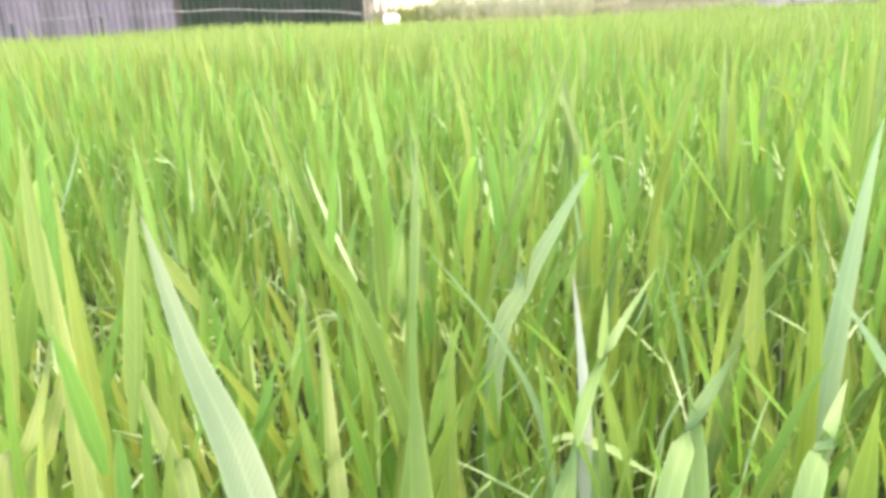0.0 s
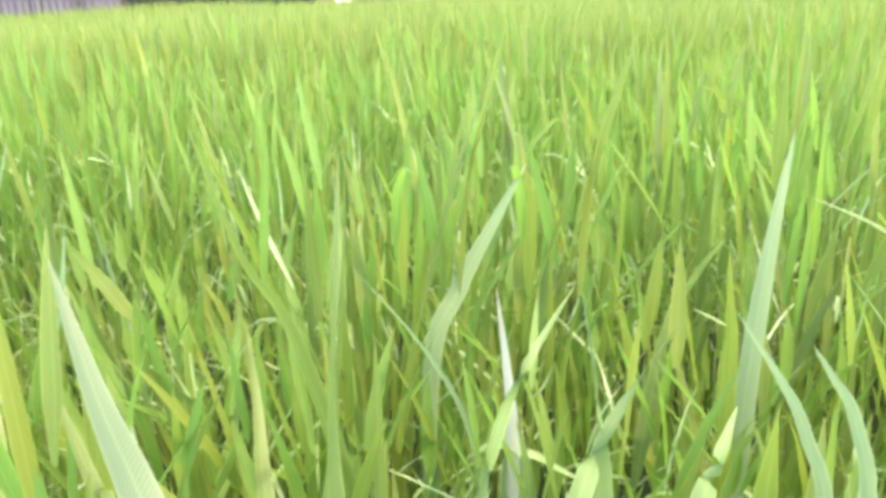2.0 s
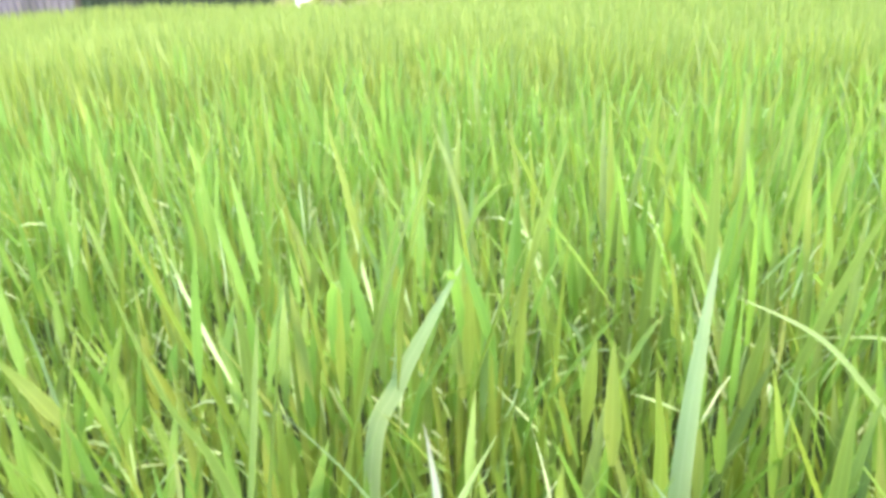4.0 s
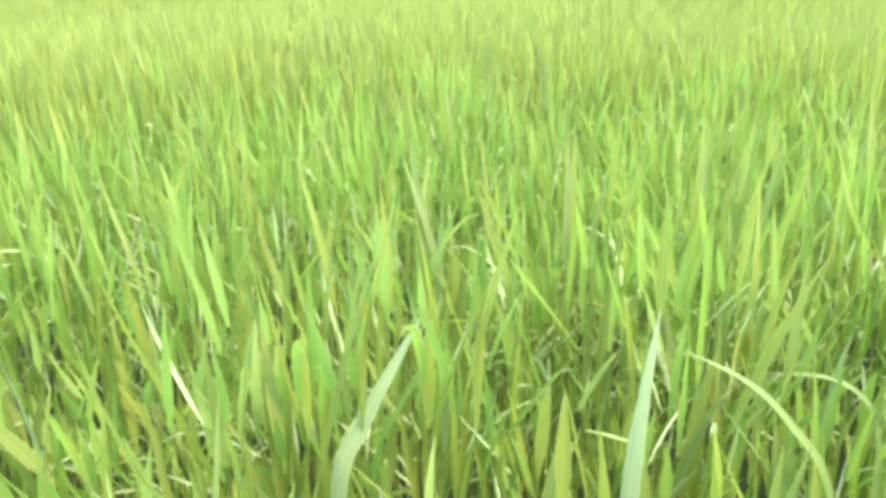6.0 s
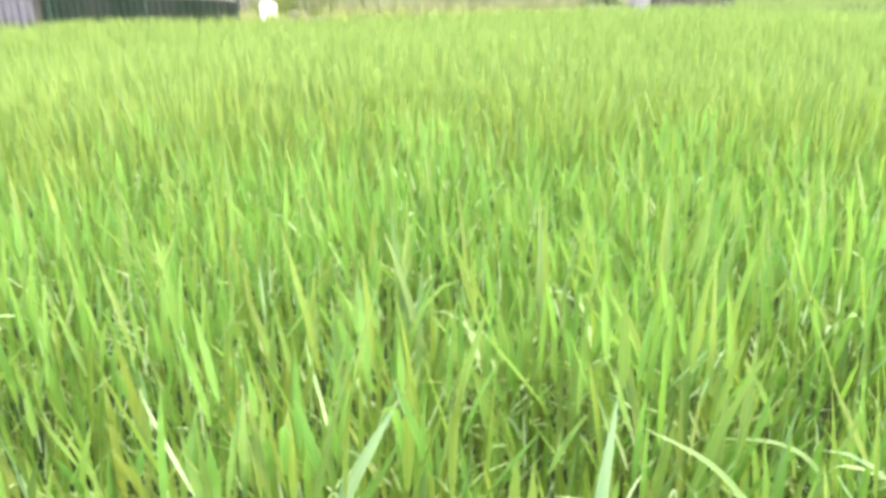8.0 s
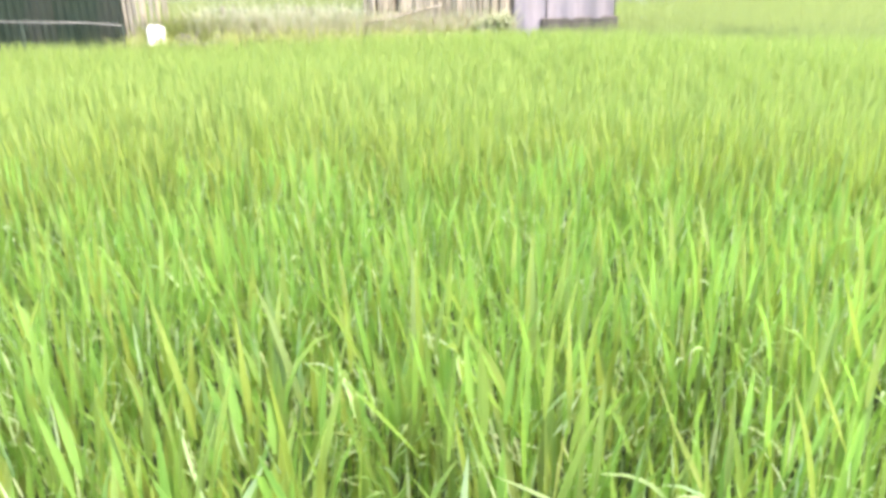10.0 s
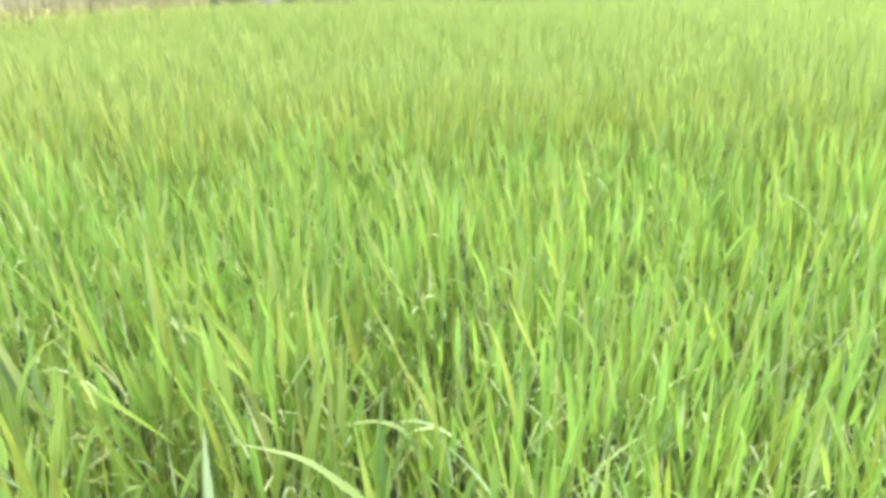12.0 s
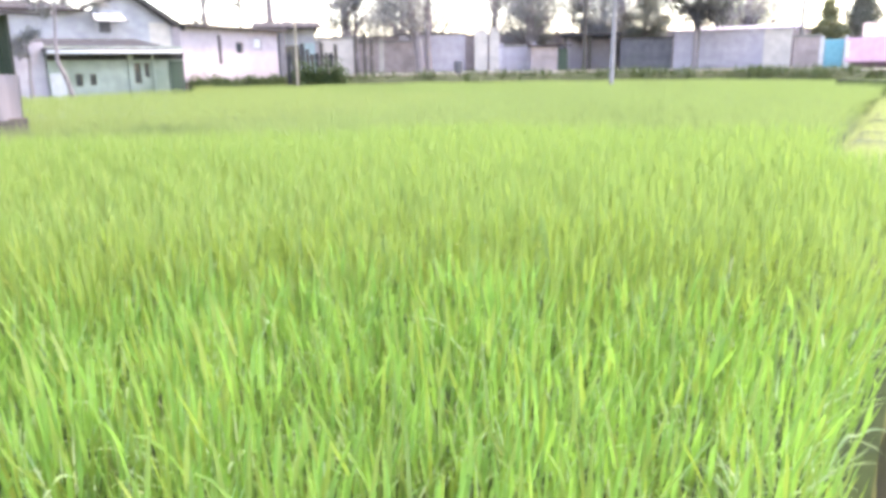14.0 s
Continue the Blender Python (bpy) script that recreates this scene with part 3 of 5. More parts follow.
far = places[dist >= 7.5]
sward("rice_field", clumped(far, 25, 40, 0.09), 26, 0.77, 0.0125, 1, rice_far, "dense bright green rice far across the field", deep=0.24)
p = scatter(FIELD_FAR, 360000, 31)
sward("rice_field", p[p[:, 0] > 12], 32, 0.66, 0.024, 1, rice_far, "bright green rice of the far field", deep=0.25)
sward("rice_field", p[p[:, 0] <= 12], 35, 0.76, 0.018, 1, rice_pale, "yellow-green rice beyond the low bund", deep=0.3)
p = scatter(FIELD_SIDE, 60000, 33)
sward("young_rice", p, 34, 0.42, 0.034, 1, rice_pale, "pale green young rice in the next field", low=0.08)


# ---- leaves that stand out among the rice ----
def stray(name_of, points, width, mat, label, category="rice plant", face=(0.35, 1.0, 0.45)):
    """One long blade through the given points, from its foot to its tip, with a fold along the middle."""
    pts = [Vector(p) for p in points]
    fine = []
    for k in range(len(pts) - 1):
        p0, p1, p2, p3 = pts[max(k - 1, 0)], pts[k], pts[k + 1], pts[min(k + 2, len(pts) - 1)]
        for q in range(5):
            u = q / 5
            fine.append(0.5 * ((2 * p1) + (p2 - p0) * u + (2 * p0 - 5 * p1 + 4 * p2 - p3) * u * u + (3 * p1 - p0 - 3 * p2 + p3) * u ** 3))
    fine.append(pts[-1])
    n = len(fine)
    verts, way = [], []
    for k, p in enumerate(fine):
        t = k / (n - 1)
        go = (fine[min(k + 1, n - 1)] - fine[max(k - 1, 0)]).normalized()
        side = go.cross(Vector(face)).normalized()
        dip = go.cross(side).normalized()
        w = width * (0.6 + 0.4 * min(1, t / 0.25)) * max(0.03, 1 - t ** 2.4)
        verts += [p - side * w / 2, p + dip * w * 0.14, p + side * w / 2]
        way += [t] * 3
    faces = [(3 * k + c, 3 * k + c + 1, 3 * k + c + 4, 3 * k + c + 3) for k in range(n - 1) for c in (0, 1)]
    foot = pts[0]
    plant = thing("rice_plant", (foot.x, foot.y, 0.006), label, category, "rice plants in the field")
    ob = new("leaf", blade_mesh("leaf", np.array([tuple(v - Vector((foot.x, foot.y, 0.006))) for v in verts]), np.array(faces), np.array(way), mat))
    margins(ob.data, 3)
    ob.parent = plant
    part("stem", tube([(0, 0, -0.01), (0.002, 0.001, foot.z * 0.5), (0, 0, foot.z + 0.02)], [0.006, 0.005, 0.004], 6), stem_green, plant)
    return plant


stray("rice_leaf", [(0.65, 0.985, 0.15), (0.64, 0.99, 0.45), (0.611, 0.998, 0.609), (0.569, 1.004, 0.675), (0.527, 1.012, 0.715), (0.462, 1.026, 0.742)], 0.016, bent_leaf, "rice shoot with a pale yellow-green leaf bent over", face=(0.45, -0.45, 0.8))
stray("rice_leaf", [(0.725, 1.12, 0.15), (0.72, 1.125, 0.48), (0.705, 1.134, 0.601), (0.66, 1.152, 0.640), (0.586, 1.181, 0.625)], 0.011, bleached_leaf, "rice shoot with a pale green leaf arching to the side", face=(0.2, -0.5, 0.85))
stray("rice_leaf", [(0.658, 1.158, 0.20), (0.66, 1.155, 0.50), (0.662, 1.153, 0.63), (0.670, 1.15, 0.70)], 0.010, bleached_leaf, "rice shoot with a short whitish upright leaf")
stray("rice_leaf", [(0.10, 0.99, 0.20), (0.113, 0.995, 0.55), (0.143, 1.003, 0.643), (0.178, 1.008, 0.713), (0.211, 1.012, 0.774)], 0.021, pale_leaf, "rice shoot with a pale grey-green leaf leaning over")
stray("rice_leaf", [(0.215, 0.82, 0.25), (0.216, 0.823, 0.52), (0.217, 0.823, 0.60), (0.213, 0.823, 0.66), (0.206, 0.822, 0.724)], 0.014, dry_leaf, "rice shoot with a dry whitish leaf with a brown tip")
stray("rice_leaf", [(0.205, 0.815, 0.25), (0.195, 0.818, 0.50), (0.185, 0.82, 0.60), (0.153, 0.812, 0.675), (0.104, 0.794, 0.750)], 0.009, pale_leaf, "rice shoot with a thin pale leaf slanting over its neighbours")
stray("rice_leaf", [(0.395, 0.905, 0.20), (0.392, 0.908, 0.48), (0.389, 0.909, 0.632), (0.385, 0.910, 0.68), (0.380, 0.911, 0.727)], 0.014, yellow_leaf, "rice shoot with a bright yellow-green leaf standing upright")
stray("rice_leaf", [(0.414, 0.97, 0.20), (0.416, 0.97, 0.50), (0.419, 0.97, 0.63), (0.424, 0.968, 0.727), (0.431, 0.967, 0.812)], 0.021, pale_leaf, "rice shoot with a broad pale green leaf with a straight point")
stray("rice_leaf", [(0.425, 0.715, 0.30), (0.418, 0.72, 0.60), (0.399, 0.727, 0.681), (0.379, 0.731, 0.719), (0.356, 0.737, 0.752)], 0.010, pale_leaf, "rice shoot with a pale green leaf leaning back")
stray("rice_leaf", [(0.455, 0.73, 0.30), (0.445, 0.735, 0.60), (0.430, 0.741, 0.682), (0.415, 0.746, 0.709), (0.403, 0.749, 0.727)], 0.010, pale_leaf, "rice shoot with a thin pale leaf leaning back")
stray("rice_leaf", [(0.150, 1.51, 0.20), (0.152, 1.512, 0.50), (0.156, 1.514, 0.637), (0.160, 1.514, 0.68), (0.163, 1.514, 0.720)], 0.013, bleached_leaf, "rice shoot with a whitish upright leaf")
stray("rice_leaf", [(0.075, 1.305, 0.20), (0.068, 1.304, 0.50), (0.055, 1.302, 0.63), (0.040, 1.299, 0.685), (0.021, 1.293, 0.744)], 0.012, bleached_leaf, "rice shoot with a whitish slanting leaf")
stray("rice_leaf", [(-0.22, 0.995, 0.20), (-0.23, 0.998, 0.52), (-0.240, 1.0, 0.61), (-0.246, 1.0, 0.665), (-0.256, 1.0, 0.716)], 0.012, pale_leaf, "rice shoot with a pale leaf among green ones")
stray("rice_leaf", [(-0.01, 1.012, 0.20), (-0.025, 1.01, 0.50), (-0.063, 1.004, 0.648), (-0.095, 0.998, 0.747), (-0.116, 0.994, 0.822)], 0.017, yellow_leaf, "rice shoot with a long yellow-green leaf leaning aside")
stray("rice_leaf", [(0.222, 0.826, 0.30), (0.226, 0.825, 0.55), (0.222, 0.824, 0.585), (0.200, 0.821, 0.590), (0.180, 0.819, 0.577)], 0.011, bleached_leaf, "rice shoot with a short whitish leaf folded over", face=(0.1, -0.6, 0.8))
stray("rice_leaf", [(0.208, 0.822, 0.30), (0.212, 0.823, 0.56), (0.229, 0.824, 0.583), (0.251, 0.827, 0.571), (0.280, 0.830, 0.553)], 0.009, bleached_leaf, "rice shoot with a short whitish leaf bent to the side", face=(-0.1, -0.6, 0.8))
stray("rice_leaf", [(0.985, 1.685, 0.20), (0.985, 1.686, 0.52), (0.972, 1.690, 0.645), (0.937, 1.702, 0.690), (0.895, 1.715, 0.688)], 0.011, bleached_leaf, "rice shoot with a pale arching leaf", face=(0.2, -0.5, 0.85))
stray("rice_leaf", [(0.155, 0.48, 0.35), (0.140, 0.50, 0.65), (0.107, 0.534, 0.731), (0.062, 0.572, 0.770), (0.020, 0.610, 0.818)], 0.021, grey_leaf, "rice shoot with a pale whitish leaf with a long point", face=(-0.55, 0.8, -0.5))
stray("rice_leaf", [(0.10, 0.70, 0.20), (0.095, 0.73, 0.45), (0.089, 0.762, 0.578), (0.055, 0.92, 0.70), (0.017, 1.061, 0.80)], 0.026, rice_leaf, "rice shoot with a broad deep green leaf standing upright")
stray("rice_leaf", [(0.147, 0.59, 0.30), (0.148, 0.605, 0.55), (0.147, 0.62, 0.675), (0.122, 0.713, 0.752), (0.107, 0.784, 0.832)], 0.032, rice_leaf, "rice shoot with a broad green leaf standing close and upright")
stray("rice_leaf", [(0.13, 0.77, 0.30), (0.10, 0.777, 0.55), (0.062, 0.783, 0.697), (0.026, 0.789, 0.753), (-0.006, 0.794, 0.85)], 0.022, rice_leaf, "rice shoot with a yellow-green leaf leaning aside")
stray("rice_leaf", [(0.20, 0.60, 0.30), (0.21, 0.615, 0.58), (0.22, 0.635, 0.675), (0.231, 0.712, 0.706), (0.263, 0.783, 0.745)], 0.015, bent_leaf, "rice shoot with a soft green leaf leaning aside")
stray("rice_leaf", [(0.25, 0.58, 0.30), (0.26, 0.61, 0.58), (0.271, 0.642, 0.684), (0.301, 0.714, 0.715), (0.338, 0.773, 0.738)], 0.015, bent_leaf, "rice shoot with a soft green leaf leaning aside")
stray("rice_leaf", [(0.30, 0.57, 0.30), (0.312, 0.59, 0.60), (0.324, 0.611, 0.704), (0.335, 0.635, 0.722), (0.345, 0.656, 0.738)], 0.014, bent_leaf, "rice shoot with a soft green leaf with a sharp tip")
stray("rice_leaf", [(0.28, 0.60, 0.30), (0.283, 0.64, 0.60), (0.282, 0.666, 0.686), (0.279, 0.714, 0.71), (0.266, 0.783, 0.750)], 0.018, bent_leaf, "rice shoot with a broad deep green leaf standing upright")
stray("rice_leaf", [(0.00, 0.55, 0.35), (-0.057, 0.621, 0.638), (-0.087, 0.657, 0.682), (-0.114, 0.687, 0.729), (-0.152, 0.728, 0.777)], 0.014, rice_leaf, "rice shoot with a broad soft green leaf standing close", face=(-0.5, 0.8, -0.35))
stray("rice_leaf", [(0.06, 0.56, 0.35), (0.014, 0.62, 0.637), (-0.012, 0.644, 0.655), (-0.04, 0.667, 0.677), (-0.075, 0.696, 0.703)], 0.012, rice_leaf, "rice shoot with a yellow-green leaf leaning over", face=(-0.5, 0.8, -0.35))
stray("rice_leaf", [(-0.08, 0.57, 0.35), (-0.114, 0.635, 0.606), (-0.132, 0.673, 0.634), (-0.146, 0.713, 0.667), (-0.173, 0.768, 0.71)], 0.014, rice_leaf, "rice shoot with a broad soft green leaf standing close", face=(-0.5, 0.8, -0.35))
stray("rice_leaf", [(0.10, 0.62, 0.30), (0.068, 0.697, 0.586), (0.048, 0.736, 0.614), (0.03, 0.775, 0.65), (0.001, 0.828, 0.686)], 0.013, rice_leaf, "rice shoot with a broad green leaf among thin ones", face=(-0.3, 0.9, -0.35))
stray("rice_leaf", [(-0.05, 0.52, 0.35), (-0.087, 0.592, 0.643), (-0.101, 0.63, 0.665), (-0.114, 0.662, 0.684), (-0.142, 0.706, 0.702)], 0.011, rice_leaf, "rice shoot with a green leaf low among others", face=(-0.5, 0.8, -0.35))
stray("rice_leaf", [(1.80, 0.74, 0.30), (1.852, 0.694, 0.529), (1.894, 0.654, 0.571), (1.935, 0.615, 0.619), (1.97, 0.577, 0.662)], 0.006, pale_leaf, "rice shoot with a thin pale leaf hanging over the bund", face=(0.9, -0.1, -0.4))
stray("rice_leaf", [(1.70, 0.66, 0.30), (1.746, 0.615, 0.548), (1.794, 0.585, 0.607), (1.828, 0.567, 0.654), (1.855, 0.57, 0.707)], 0.009, rice_leaf, "rice shoot with a yellow-green leaf leaning over the bund", face=(0.9, -0.1, -0.4))
stray("rice_leaf", [(2.0, 0.72, 0.30), (2.051, 0.669, 0.582), (2.079, 0.641, 0.62), (2.094, 0.618, 0.636), (2.102, 0.594, 0.636)], 0.006, pale_leaf, "rice shoot with a thin pale leaf hanging over the bund", face=(0.9, -0.1, -0.4))


# ---- row of sheet walls, fence and shed behind the field ----
def sheet_wall(a, b, height, mat, label, posts=4):
    turn, length = along(a, b)
    t = thing("sheet_wall", (a[0], a[1], 0), label, "wall", turn=turn)
    seg = length / posts
    for k in range(posts):
        ob = part("sheet", ribbed(seg - 0.01, height, base=0.05), mat, t)
        ob.location.x = k * seg
    for k in range(posts + 1):
        part("post", boxes((k * seg - 0.03, 0.02, 0, k * seg + 0.03, 0.08, height + 0.05), bevel=0.006), wood_dark, t)
    part("rail", boxes((0, 0.02, 0.5, length, 0.06, 0.58)), wood_dark, t)
    part("rail", boxes((0, 0.02, height - 0.3, length, 0.06, height - 0.22)), wood_dark, t)
    return t


sheet_wall((-9.6, 6.75), (-5.05, 8.42), 2.2, grey_sheet, "grey corrugated sheet wall behind the rice", 5)
dark = sheet_wall((-5.0, 8.44), (-2.98, 9.08), 2.3, dark_sheet, "dark green corrugated sheet wall behind the rice", 3)

pipe = thing("water_pipe", (-6.4, 7.35, 0), "thin grey water pipe sagging on short stakes", "pipe", turn=along((-6.4, 7.35), (-2.84, 8.62))[0])
pl = along((-6.4, 7.35), (-2.84, 8.62))[1]
part("pipe", tube([(pl * k / 12, 0.02 * math.sin(k * 1.7), 0.92 + 0.085 * math.sin(math.pi * min(1, k / 12 * 0.95)) - 0.055 * k / 12 + 0.008 * math.sin(k * 1.9)) for k in range(13)], 0.008, 6), wire_grey, pipe)
for k in range(5):
    part("stake", boxes((pl * k / 4 - 0.012, 0.012, 0, pl * k / 4 + 0.012, 0.036, 0.92 + 0.085 * math.sin(math.pi * k / 4 * 0.95) - 0.055 * k / 4), bevel=0.003), dark_sheet, pipe)

bucket = thing("jerrycan", (-2.53, 8.72, 0.655), "white plastic jerrycan lit by the sun on the bund", "jerrycan", turn=14)
bucket.scale = (0.68, 0.66, 0.42)
b_ = boxes((-0.13, -0.09, 0.0, 0.13, 0.09, 0.46), bevel=0.035)
part("body", b_, white_plastic, bucket)
part("handle", tube([(-0.08, 0, 0.45), (-0.08, 0, 0.51), (0.04, 0, 0.51), (0.04, 0, 0.45)], 0.013, 6), white_plastic, bucket)
part("cap", tube([(0.09, 0, 0.45), (0.09, 0, 0.49)], 0.025, 10), wire_grey, bucket)
stone = bmesh.new()
bmesh.ops.create_icosphere(stone, subdivisions=3, radius=0.10)
for v in stone.verts:
    v.co = Vector((v.co.x * 1.2, v.co.y, v.co.z * 0.75)) * (1 + 0.25 * noise.noise(v.co * 7))
rock = new("rock", mesh_of("rock", stone, path_mud))
rock.matrix_world = pose(-2.27, 8.80, 0.70)
tagged(rock, "dark grey rough stone on the bund", "stone")

# fence of bamboo stakes
rnd = random.Random(3)
fa, fb = (-2.95, 9.10), (1.36, 9.72)
fturn, flen = along(fa, fb)
fence = thing("bamboo_fence", (fa[0], fa[1], 0), "weathered pale bamboo fence with uneven stakes", "fence", turn=fturn)
count = 190
for k in range(count):
    x = flen * (k + rnd.uniform(-0.3, 0.3)) / count
    if 0.50 < x < 0.74:
        continue
    low = 0.46 < x < 2.62
    h = (0.97 if low else 1.75) * rnd.uniform(0.84, 1.08)
    r = rnd.uniform(0.012, 0.023)
    dx, dy = rnd.gauss(-0.12 if low else 0, 0.10 if low else 0.03), rnd.gauss(0, 0.03)
    part("stake", tube([(x, 0, 0), (x + dx * 0.5, dy * 0.5, h * 0.5), (x + dx, dy, h)], [r, r * 0.95, r * 0.8], 6), bamboo, fence)
# added backing panel, keeps bright gaps from showing between the stakes
mat_ = part("mat", ribbed(flen - 2.66, 1.5, pitch=0.05, depth=0.014, base=0.3), tan_backing, fence, "tan ribbed backing added behind the stakes to close bright gaps")
mat_.location = (2.64, 0.10, 0)
for z in (0.55, 0.86):
    part("rail", tube([(flen * q / 8, 0.03, z + rnd.uniform(-0.03, 0.03)) for q in range(9)], 0.017, 6), bamboo, fence)
for k in (0, 4, 5, 6):
    part("post", tube([(flen * k / 6, 0.06, 0), (flen * k / 6 + 0.02, 0.06, 1.5)], 0.035, 8), wood_dark, fence)

pole_ = thing("bamboo_pole", (-0.75, 9.20, 0.72), "long pale bamboo pole leaning along the fence", "bamboo pole", turn=fturn)
part("cane", tube([(0, 0, 0), (0.45, -0.01, 0.10), (0.9, 0.0, 0.19), (1.3, 0.01, 0.27)], [0.02, 0.019, 0.017, 0.015], 8), bamboo, pole_)
for q in (0.3, 0.7, 1.1):
    part("node", tube([(q - 0.008, -0.004, q * 0.21 + 0.002), (q + 0.008, -0.004, q * 0.21 + 0.006)], 0.022, 8), wood_dark, pole_)

# dry brush and straw piled against the fence, pale grass on the bund
r = np.random.default_rng(51)
n = 9000
u = r.random(n)
p = np.stack([fa[0] + 0.2 + u * (fb[0] - fa[0] - 0.2), fa[1] - 0.16 + u * (fb[1] - fa[1]) + r.normal(0, 0.07, n)], 1)
piled = (p[:, 0] > -2.25) & (p[:, 0] < -0.35)
sward("straw_heap", p[piled], 52, 1.04, 0.016, 3, grass_dry, "pale dry straw and brush leaning on the fence", "straw", lean=0.4, low=0.5, curl=0.5)
sward("straw_heap", p[(p[:, 0] >= -0.35) & (r.random(n) < 0.7)], 62, 1.0, 0.014, 3, grass_dry, "sparse dry straw below the fence", "straw", lean=0.3, low=0.5, curl=0.5)
n = 1800
p = np.stack([r.uniform(-0.6, 1.25, n), 9.36 + r.normal(0, 0.05, n)], 1)
p[:, 1] += p[:, 0] * 0.14
sward("grass", p, 63, 0.80, 0.013, 3, pasture, "olive green weeds at the foot of the fence", "weeds", lean=0.3, low=0.55, curl=0.4)
n = 1500
p = np.stack([r.normal(-2.3, 0.22, n), 8.98 + r.normal(0, 0.08, n)], 1)
sward("grass", p, 65, 0.98, 0.012, 3, pasture, "yellow-green tuft of grass beside the stakes", "grass", lean=0.4, low=0.55, curl=0.6)
n = 2600
p = np.stack([r.uniform(-2.5, -0.4, n), 10.5 + r.normal(0, 0.16, n)], 1)
p[:, 1] += p[:, 0] * 0.16
sward("grass", p, 64, 1.0, 0.016, 3, hedge_green, "dark green weeds behind the low brush", "weeds", lean=0.3, low=0.5, curl=0.4)
n = 7000
u = r.random(n)
p = np.stack([-2.9 + u * 4.2, 8.75 + u * 0.6 + r.normal(0, 0.22, n)], 1)
sward("grass", p, 53, 0.78, 0.012, 3, bund_grass, "pale yellow-green grass on the bund", "grass", lean=0.5, low=0.57, curl=0.7)
n = 5000
u = r.random(n)
p = np.stack([-9.4 + u * 6.5, 6.55 + u * 2.35 + r.normal(0, 0.14, n)], 1)
sward("grass", p, 54, 0.80, 0.013, 3, hedge_green, "dark green grass below the sheet walls", "grass", lean=0.25, low=0.18, curl=0.4)
n = 2600
u = r.random(n)
p = np.stack([2.75 + u * 2.0, 10.15 - u * 0.85 + r.normal(0, 0.12, n)], 1)
sward("grass", p, 55, 0.62, 0.014, 3, hedge_green, "dark green weeds on the bund by the shed", "grass", lean=0.3, low=0.24, curl=0.5)
n = 9000
u, w = r.random(n) * 27.0 - 12.0, r.normal(0, 0.16, n)
p = EDGE_AT + u[:, None] * EDGE + (-0.42 + w)[:, None] * EDGE_IN
p = p[(p[:, 0] < 6.6) & (p[:, 0] > 3.9)]
sward("grass", p, 56, 0.50, 0.011, 3, rice_many, "tufts of green grass along the mud bund", "grass", lean=0.3, low=0.20, curl=0.6)
n = 52000
p = np.stack([r.uniform(-16, 2.9, n), r.uniform(0, 1, n)], 1)
p[:, 1] = 10.3 + p[:, 0] * 0.16 + p[:, 1] * 34
p = p[p[:, 1] > 9.95 + p[:, 0] * 0.16]
sward("grass", p, 57, 0.62, 0.062, 1, pasture, "yellow-green grass field behind the fence", "grass", lean=0.2, low=0.05)

# small shed
sa, sb = (1.40, 9.76), (2.70, 10.24)
sturn, slen = along(sa, sb)
shed = thing("shed", (sa[0], sa[1], 0), "small field shed of dark sheets with a grey tarpaulin skirt", "shed", turn=sturn)
depth = 2.4


def cloth(length, z0, z1, seed, amp=0.03):
    b2 = bmesh.new()
    nx, nz = int(length / 0.05), 16
    grid = []
    for i in range(nx + 1):
        col = []
        for k in range(nz + 1):
            x, z = length * i / nx, z0 + (z1 - z0) * k / nz
            y = amp * (math.sin(x * 17 + seed) * 0.5 + noise.noise((x * 5, z * 2, seed)) * 1.2) * (1.2 - 0.6 * k / nz)
            col.append(b2.verts.new((x, y - 0.03, z + (0.03 * noise.noise((x * 4, 9, seed)) if k in (0, nz) else 0))))
        grid.append(col)
    for i in range(nx):
        for k in range(nz):
            f = b2.faces.new((grid[i][k], grid[i + 1][k], grid[i + 1][k + 1], grid[i][k + 1]))
            f.smooth = True
    return b2


part("tarpaulin", cloth(slen * 0.30, 0.60, 1.34, 2.0), tarp, shed, "grey tarpaulin hanging in folds")
ob = part("tarpaulin", cloth(slen * 0.70, 0.78, 1.30, 5.0), tarp, shed, "grey tarpaulin hanging in folds")
ob.location.x = slen * 0.31
side = part("tarpaulin", cloth(depth, 0.78, 1.28, 8.0), tarp, shed, "grey tarpaulin hanging in folds")
side.location = (slen + 0.02, 0, 0)
side.rotation_euler.z = radians(90)
part("wall_sheet", ribbed(slen, 1.95, base=1.22), dark_sheet, shed)
ob = part("wall_sheet", ribbed(depth, 1.95, base=1.22), dark_sheet, shed)
ob.location, ob.rotation_euler.z = (slen, 0, 0), radians(90)
ob = part("wall_sheet", ribbed(depth, 1.95, base=0.2), dark_sheet, shed)
ob.rotation_euler.z = radians(90)
ob = part("wall_sheet", ribbed(slen, 1.95, base=0.2), dark_sheet, shed)
ob.location.y = depth
part("sill_board", boxes((0.35, -0.05, 0.42, slen + 0.06, 0.03, 0.80), bevel=0.01), wood_dark, shed)
part("sill_board", boxes((slen - 0.01, 0.035, 0.42, slen + 0.06, depth, 0.80), bevel=0.01), wood_dark, shed)
for x, y in ((0, 0), (slen, 0), (0, depth), (slen, depth), (slen * 0.33, 0)):
    part("post", tube([(x, y + 0.05, 0), (x, y + 0.05, 1.97)], 0.04, 8), wood_dark, shed)
ob = part("roof", ribbed(slen + 0.5, depth + 0.6), roof_grey, shed)
ob.location, ob.rotation_euler.x = (-0.25, -0.3, 1.96), radians(-84)

